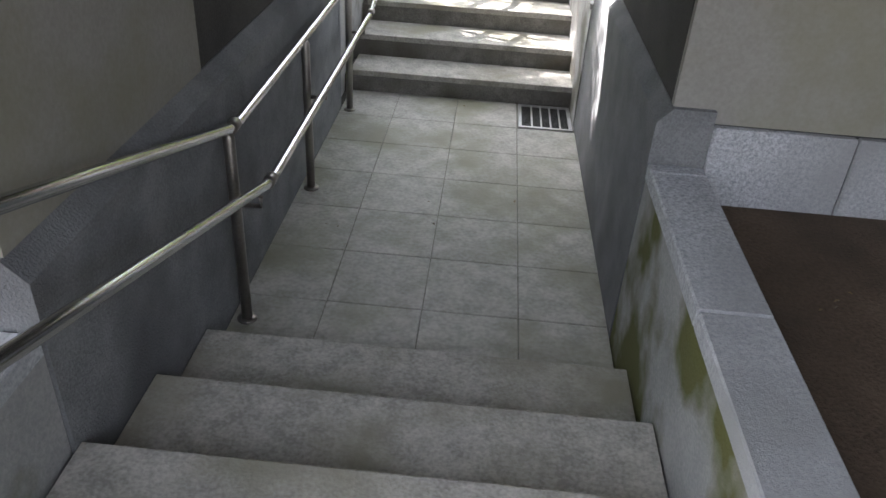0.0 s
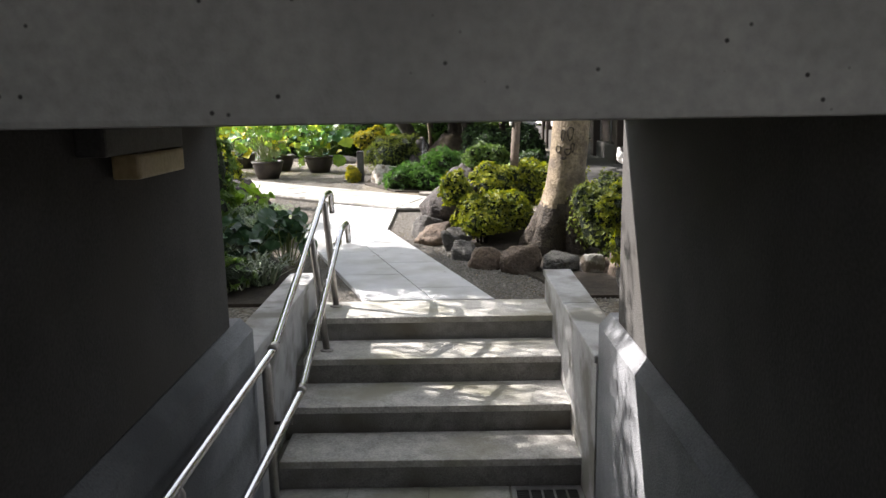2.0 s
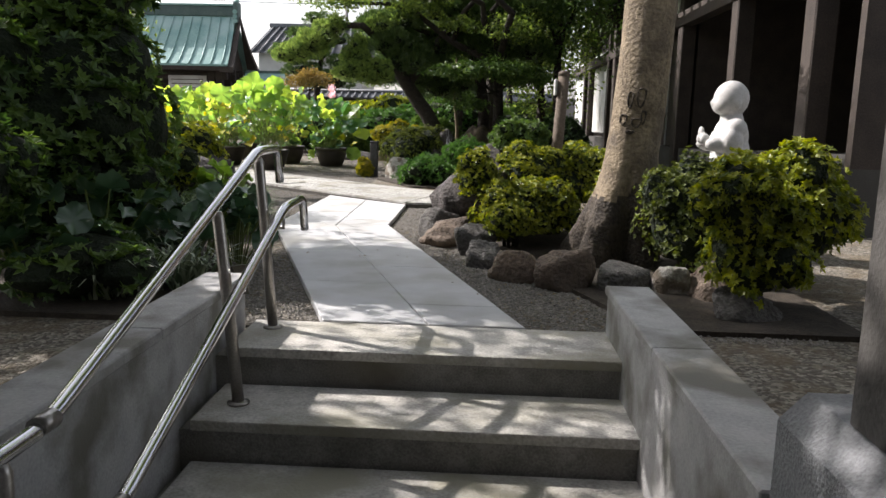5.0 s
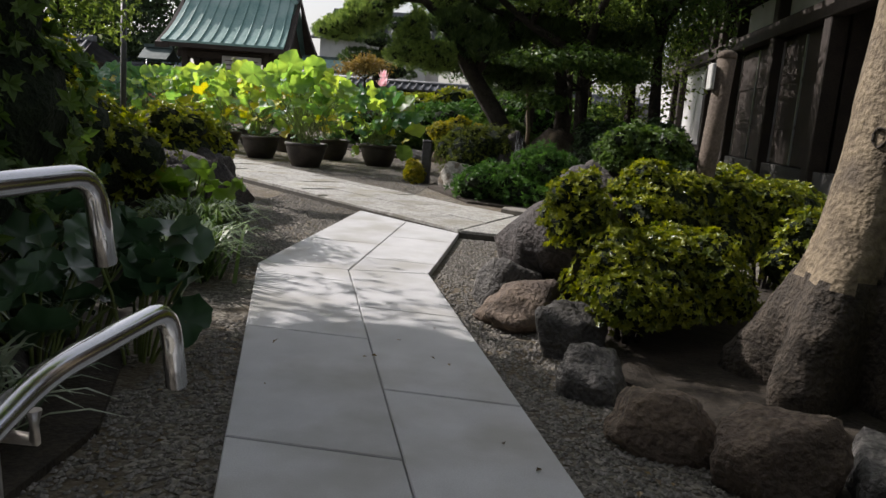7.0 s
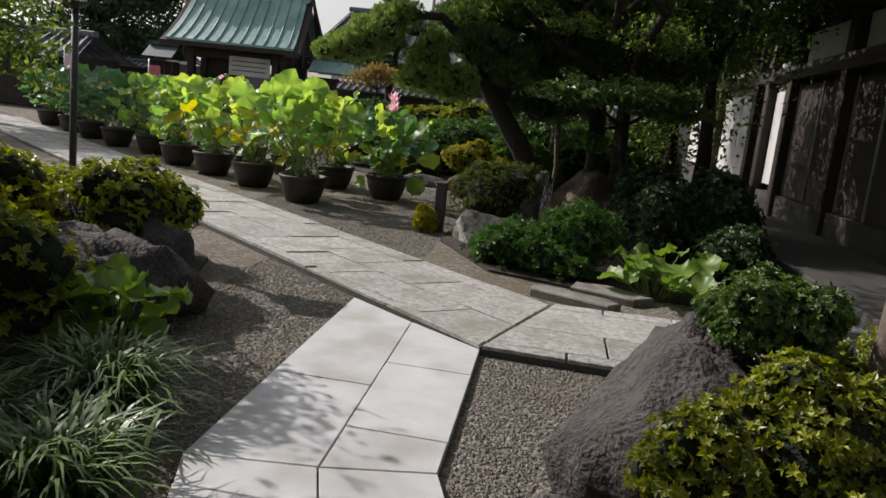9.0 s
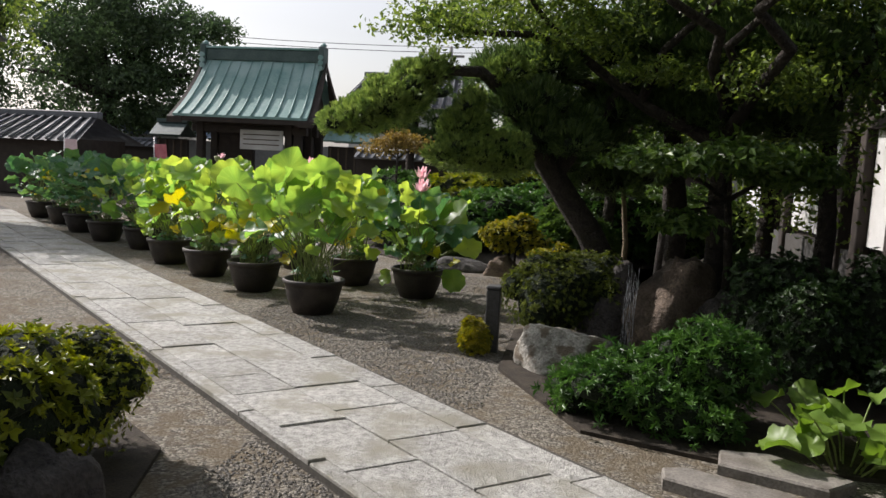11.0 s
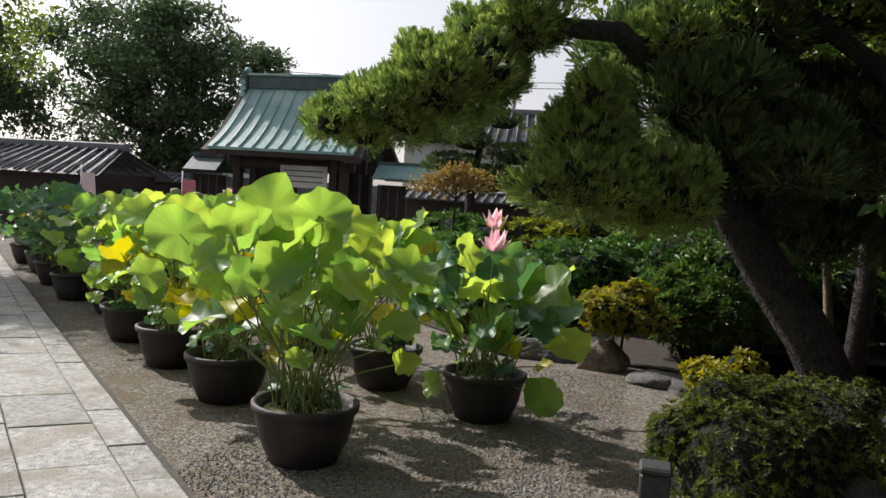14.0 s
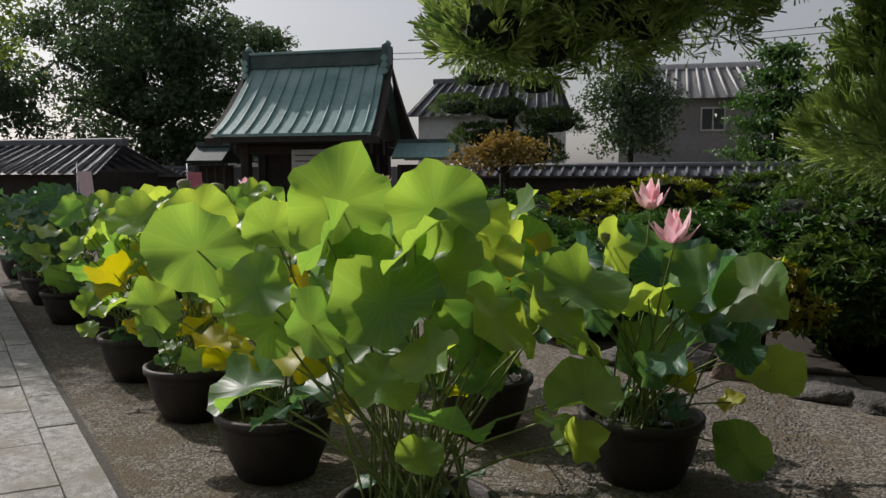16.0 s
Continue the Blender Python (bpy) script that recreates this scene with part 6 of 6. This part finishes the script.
leafy_tree("rusty_maple", "small maple with rusty yellow leaves", (-5.1, 29.5, 0), ([(0, 0, -0.05), (0.02, 0, 1.0), (0.05, 0.0, 1.8)], [0.04, 0.035, 0.025]), [(-0.5, 0, 2.1), (0.5, 0.1, 2.1), (0, 0, 2.4)], [(-0.35, 0, 2.05, 0.5, 0.4, 0.22), (0.35, 0, 2.15, 0.5, 0.4, 0.25), (0.0, 0, 2.3, 0.4, 0.4, 0.2)], 1500, 0.10, L_RUST, 94)
leafy_tree("layered_tree", "tall layered conifer before the far house", (0.6, 38.5, 0), ([(0, 0, -0.05), (0, 0, 3), (0, 0, 5.2)], [0.15, 0.1, 0.04]), [(-0.6, 0, 3), (0.6, 0, 3.4)],
           [(0, 0, 5.0, 0.7, 0.6, 0.25), (0, 0, 4.4, 0.9, 0.8, 0.25), (0, 0, 3.8, 1.1, 0.9, 0.28), (0, 0, 3.2, 1.2, 1.0, 0.3), (0, 0, 2.5, 1.3, 1.0, 0.35)], 6000, 0.16, L_YEW, 95, core=0.6)
leafy_tree("street_tree", "grey-green tree behind the boundary wall", (-3.2, 42.5, 0), ([(0, 0, -0.05), (0, 0, 2), (0, 0, 3.4)], [0.12, 0.1, 0.06]), [(-0.8, 0, 4.6), (0.8, 0, 4.4), (0, 0, 5.2)],
           [(-0.7, 0, 4.4, 0.9, 0.8, 0.7), (0.7, 0, 4.2, 0.9, 0.8, 0.7), (0, 0, 5.2, 0.9, 0.8, 0.6), (0, 0, 3.2, 1.3, 1.0, 0.7)], 5200, 0.17, L_FAR, 96)
cr = random.Random(8)
crown = [(0.0, -0.5, 3.4, 5.5, 2.4, 1.2), (0.3, 0, 5.6, 4.8, 2.6, 1.6)]
for k in range(70):
    a, u, z = cr.uniform(0, math.tau), math.sqrt(cr.random()), cr.uniform(2.6, 9.8)
    reach = 7.4 * math.sqrt(max(0.05, 1 - ((z - 5.0) / 5.3) ** 2))
    crown.append((reach * u * math.cos(a), reach * 0.6 * u * math.sin(a), z, cr.uniform(0.9, 1.7), cr.uniform(0.9, 1.6), cr.uniform(0.6, 1.1)))
leafy_tree("great_tree", "great spreading dark green tree beyond the gate", (-24.5, 47.0, 0), ([(0, 0, -0.1), (0.1, 0, 2.0), (0.0, 0.2, 4.2)], [0.55, 0.45, 0.38]), [(-4.5, 0, 5.5), (4.5, 0, 5.5), (0.5, -1, 6.5), (-2, 0.5, 7.5), (2.5, 0.5, 7.5)], crown, 42000, 0.24, L_FAR, 97, aspect=0.6)
leafy_tree("far_tree", "dark green trees beyond the shed", (-36.0, 46.0, 0), ([(0, 0, -0.1), (0.1, 0, 3.0)], [0.4, 0.3]), [(-3, 0, 6.0), (3, 0, 6.0)], [(-3.5, 0, 5.5, 3.2, 3, 2.6), (2.5, 0, 6.0, 3.2, 3, 2.6), (0, 0, 8.0, 3, 3, 2.2)], 9000, 0.36, L_FAR, 98, core=0.6)


# ---- fallen leaves ----
def litter(areas, n, seed, size=0.03):
    r = np.random.default_rng(seed)
    p = []
    for x0, x1, y0, y1, z, w in areas:
        k = int(n * w)
        p.append(np.stack([r.uniform(x0, x1, k), r.uniform(y0, y1, k), np.full(k, z)], 1))
    p = np.concatenate(p)
    return leaf_mesh("leaf_litter", p, np.array([[0, 0, 1.0]]) + r.normal(size=p.shape) * 0.25, size, DRY, r, 0.55, 0.10)


DRY = leaf_mat("dry_leaf", (0.05, 0.035, 0.02), (0.22, 0.15, 0.05), 0.1)
tagged(part("leaf_litter", litter([(-0.9, 0.5, 9.0, 12.0, 0.004, 0.06), (0.5, 1.9, 8.8, 9.8, -0.025, 0.22), (-2.5, -1.4, 12.0, 16.0, -0.025, 0.10), (-3.2, -1.5, 17.5, 22.5, -0.025, 0.25), (1.4, 3.0, 1.5, 4.1, 0.075, 0.14), (-1.0, -0.3, 8.8, 11.0, -0.025, 0.15), (-0.4, 1.0, 4.5, 6.9, -0.645, 0.02)], 360, 4), DRY), "scattered dry fallen leaves", "leaves", kind="stuff")

# ---- paving, piece by piece ----
def clip(poly, cut):
    """The part of a flat outline inside a convex one (both counter-clockwise)."""
    out = poly
    for i in range(len(cut)):
        a, b = cut[i], cut[(i + 1) % len(cut)]
        src, out = out, []
        side = [(b[0] - a[0]) * (p[1] - a[1]) - (b[1] - a[1]) * (p[0] - a[0]) for p in src]
        for j in range(len(src)):
            p, q, sp, sq = src[j - 1], src[j], side[j - 1], side[j]
            if (sp >= 0) != (sq >= 0):
                t = sp / (sp - sq)
                out.append((p[0] + t * (q[0] - p[0]), p[1] + t * (q[1] - p[1])))
            if sq >= 0:
                out.append(q)
        if len(out) < 3:
            return []
    return out


def shrink(poly, gap):
    cx, cy = sum(p[0] for p in poly) / len(poly), sum(p[1] for p in poly) / len(poly)
    out = []
    for x, y in poly:
        d = math.hypot(x - cx, y - cy)
        k = max(0.2, 1 - gap * 1.3 / max(d, 0.02))
        out.append((cx + (x - cx) * k, cy + (y - cy) * k))
    return out


def paver(name, poly, z0, z1, material, parent, gap=0.008):
    if len(poly) < 3:
        return None
    area = abs(sum(poly[i - 1][0] * poly[i][1] - poly[i][0] * poly[i - 1][1] for i in range(len(poly)))) / 2
    if area < 0.004:
        return None
    return part(name, prism(shrink(poly, gap), z0, z1, 0.004), material, parent)


XT = (XL, -0.229, 0.222, 0.674, XR)
YT = (3.775, 4.24, 4.69, 5.14, 5.60, 6.05, 6.50, 6.985)
for i in range(4):
    for j in range(7):
        if (i, j) == (3, 6):
            continue
        part("tile", box(XT[i] + 0.002, XT[i + 1] - 0.002, YT[j] + 0.0025, YT[j + 1] - 0.0025, FLOOR_Z - 0.02, FLOOR_Z, 0.003), TILE, passage_floor)
part("grout", box(XL, XR, 3.7, 6.985, FLOOR_Z - 0.021, FLOOR_Z - 0.005), GROUT, passage_floor)

path = tagged(part("path", prism([(-0.29, 8.69), (0.70, 8.69), (-0.40, 12.19), (-0.41, 13.95), (-1.46, 14.79), (-1.43, 11.99)], -0.12, -0.03), JOINT), "pale granite slab path through the gravel", "path", kind="structure")


def lerp2(a, b, y):
    t = (y - a[1]) / (b[1] - a[1])
    return (a[0] + t * (b[0] - a[0]), y)


L0, L1, L2 = (-0.298, 8.70), (-1.43, 11.99), (-1.47, 14.80)
C0, C1, C2 = (0.225, 8.70), (-0.874, 12.07), (-0.93, 14.36)
R0, R1, R2 = (0.707, 8.70), (-0.392, 12.19), (-0.40, 13.96)


def slabs(a0, a1, b0, b1, cuts):
    """Slabs between two edges, cut across at the given distances."""
    ya = [a0[1], *cuts, a1[1]]
    yb = [b0[1], *cuts, b1[1]]
    for k in range(len(ya) - 1):
        pa, pb = lerp2(a0, a1, ya[k]), lerp2(b0, b1, yb[k])
        qa, qb = lerp2(a0, a1, ya[k + 1]), lerp2(b0, b1, yb[k + 1])
        paver("slab", [pa, pb, qb, qa], -0.10, 0.0, SLAB, path, 0.004)


slabs(L0, L1, C0, C1, (9.62, 10.72, 11.76))
slabs(C0, C1, R0, R1, (9.10, 10.15, 11.24))
slabs(L1, L2, C1, C2, (13.05,))
slabs(C1, C2, R1, R2, (12.50, 13.45))

DN, NN = Vector((-0.745, 0.667)), Vector((0.667, 0.745))


def road_at(s, c):
    p = DN * s + NN * c
    return (p.x, p.y)


C_NEAR, C_FAR = 10.06, 11.42
road_outline = [(-0.405, 13.955), (0.05, 15.37), road_at(46, C_FAR), road_at(46, C_NEAR)]
road = tagged(part("road", prism(road_outline, -0.10, 0.004), JOINT), "old granite paving crossing the garden", "paving", kind="structure")
rng = random.Random(5)
SKEW = 0.14
for c0, c1, ln, name in ((C_NEAR, C_NEAR + 0.17, 0.95, "edge_stone"), (C_NEAR + 0.17, C_NEAR + 0.62, 0.62, "slab"), (C_NEAR + 0.62, C_NEAR + 1.13, 0.70, "slab"), (C_NEAR + 1.13, C_FAR, 0.85, "edge_stone")):
    s = 8.0 + rng.random() * 0.6
    while s < 30:
        e = s + ln * rng.uniform(0.75, 1.3)
        k = SKEW if name == "slab" else 0.15
        quad = [road_at(s - k * (c0 - C_NEAR), c0), road_at(s - k * (c1 - C_NEAR), c1), road_at(e - k * (c1 - C_NEAR), c1), road_at(e - k * (c0 - C_NEAR), c0)]
        paver(name, clip(quad, road_outline), -0.06, 0.03 + rng.uniform(-0.006, 0.006), ROADSLAB, road)
        s = e

branch_outline = [(-0.40, 13.95), (1.46, 13.86), (1.46, 15.42), (0.055, 15.375)]
branch = tagged(part("side_road", prism(branch_outline, -0.10, 0.004), JOINT), "old granite paving leading to the hall", "paving", kind="structure")
for y0, y1, xs in ((13.8, 14.06, (-0.6, 0.15, 0.80, 1.5)), (14.06, 14.55, (-0.6, 0.42, 1.5)), (14.55, 15.20, (-0.6, 0.95, 1.5)), (15.20, 15.5, (-0.6, 0.45, 1.0, 1.5))):
    for a, b in zip(xs, xs[1:]):
        paver("slab", clip([(a, y0), (b, y0), (b, y1), (a, y1)], branch_outline), -0.06, 0.03, ROADSLAB, branch)


def pebbles(areas, n, seed):
    """Loose gravel stones strewn over the ground beside the paths."""
    r = np.random.default_rng(seed)
    v, f = [], []
    base = np.array([(1, 0, 0), (0, 1, 0), (-1, 0, 0), (0, -1, 0), (0, 0, 0.8), (0, 0, -0.6)])
    tri = np.array([(0, 1, 4), (1, 2, 4), (2, 3, 4), (3, 0, 4), (1, 0, 5), (2, 1, 5), (3, 2, 5), (0, 3, 5)])
    total = sum(w for *_, w in areas)
    for x0, x1, y0, y1, w in areas:
        k = int(n * w / total)
        p = np.stack([r.uniform(x0, x1, k), r.uniform(y0, y1, k), np.full(k, -0.037)], 1)
        size = r.uniform(0.006, 0.015, k)
        ang = r.uniform(0, 6.28, k)
        c, s = np.cos(ang), np.sin(ang)
        for q, z, cc, ss in zip(p, size, c, s):
            m = base * z * r.uniform(0.7, 1.3, (6, 3))
            m = np.stack([m[:, 0] * cc - m[:, 1] * ss, m[:, 0] * ss + m[:, 1] * cc, m[:, 2] * 0.7], 1) + q
            f.append(tri + 6 * len(v))
            v.append(m)
    return from_arrays("gravel", np.concatenate(v), np.concatenate(f), PEBBLE)


tagged(part("gravel", pebbles([(0.3, 2.2, 8.7, 10.2, 4), (-0.35, 0.6, 10.2, 13.9, 5), (-2.6, -1.35, 11.8, 16.5, 5), (-1.1, -0.3, 8.7, 11, 2), (-4.2, -1.3, 16.8, 20.5, 7), (-3.2, -1.6, 20.5, 23.5, 2)], 46000, 3), PEBBLE), "loose grey gravel stones", "gravel", kind="stuff")
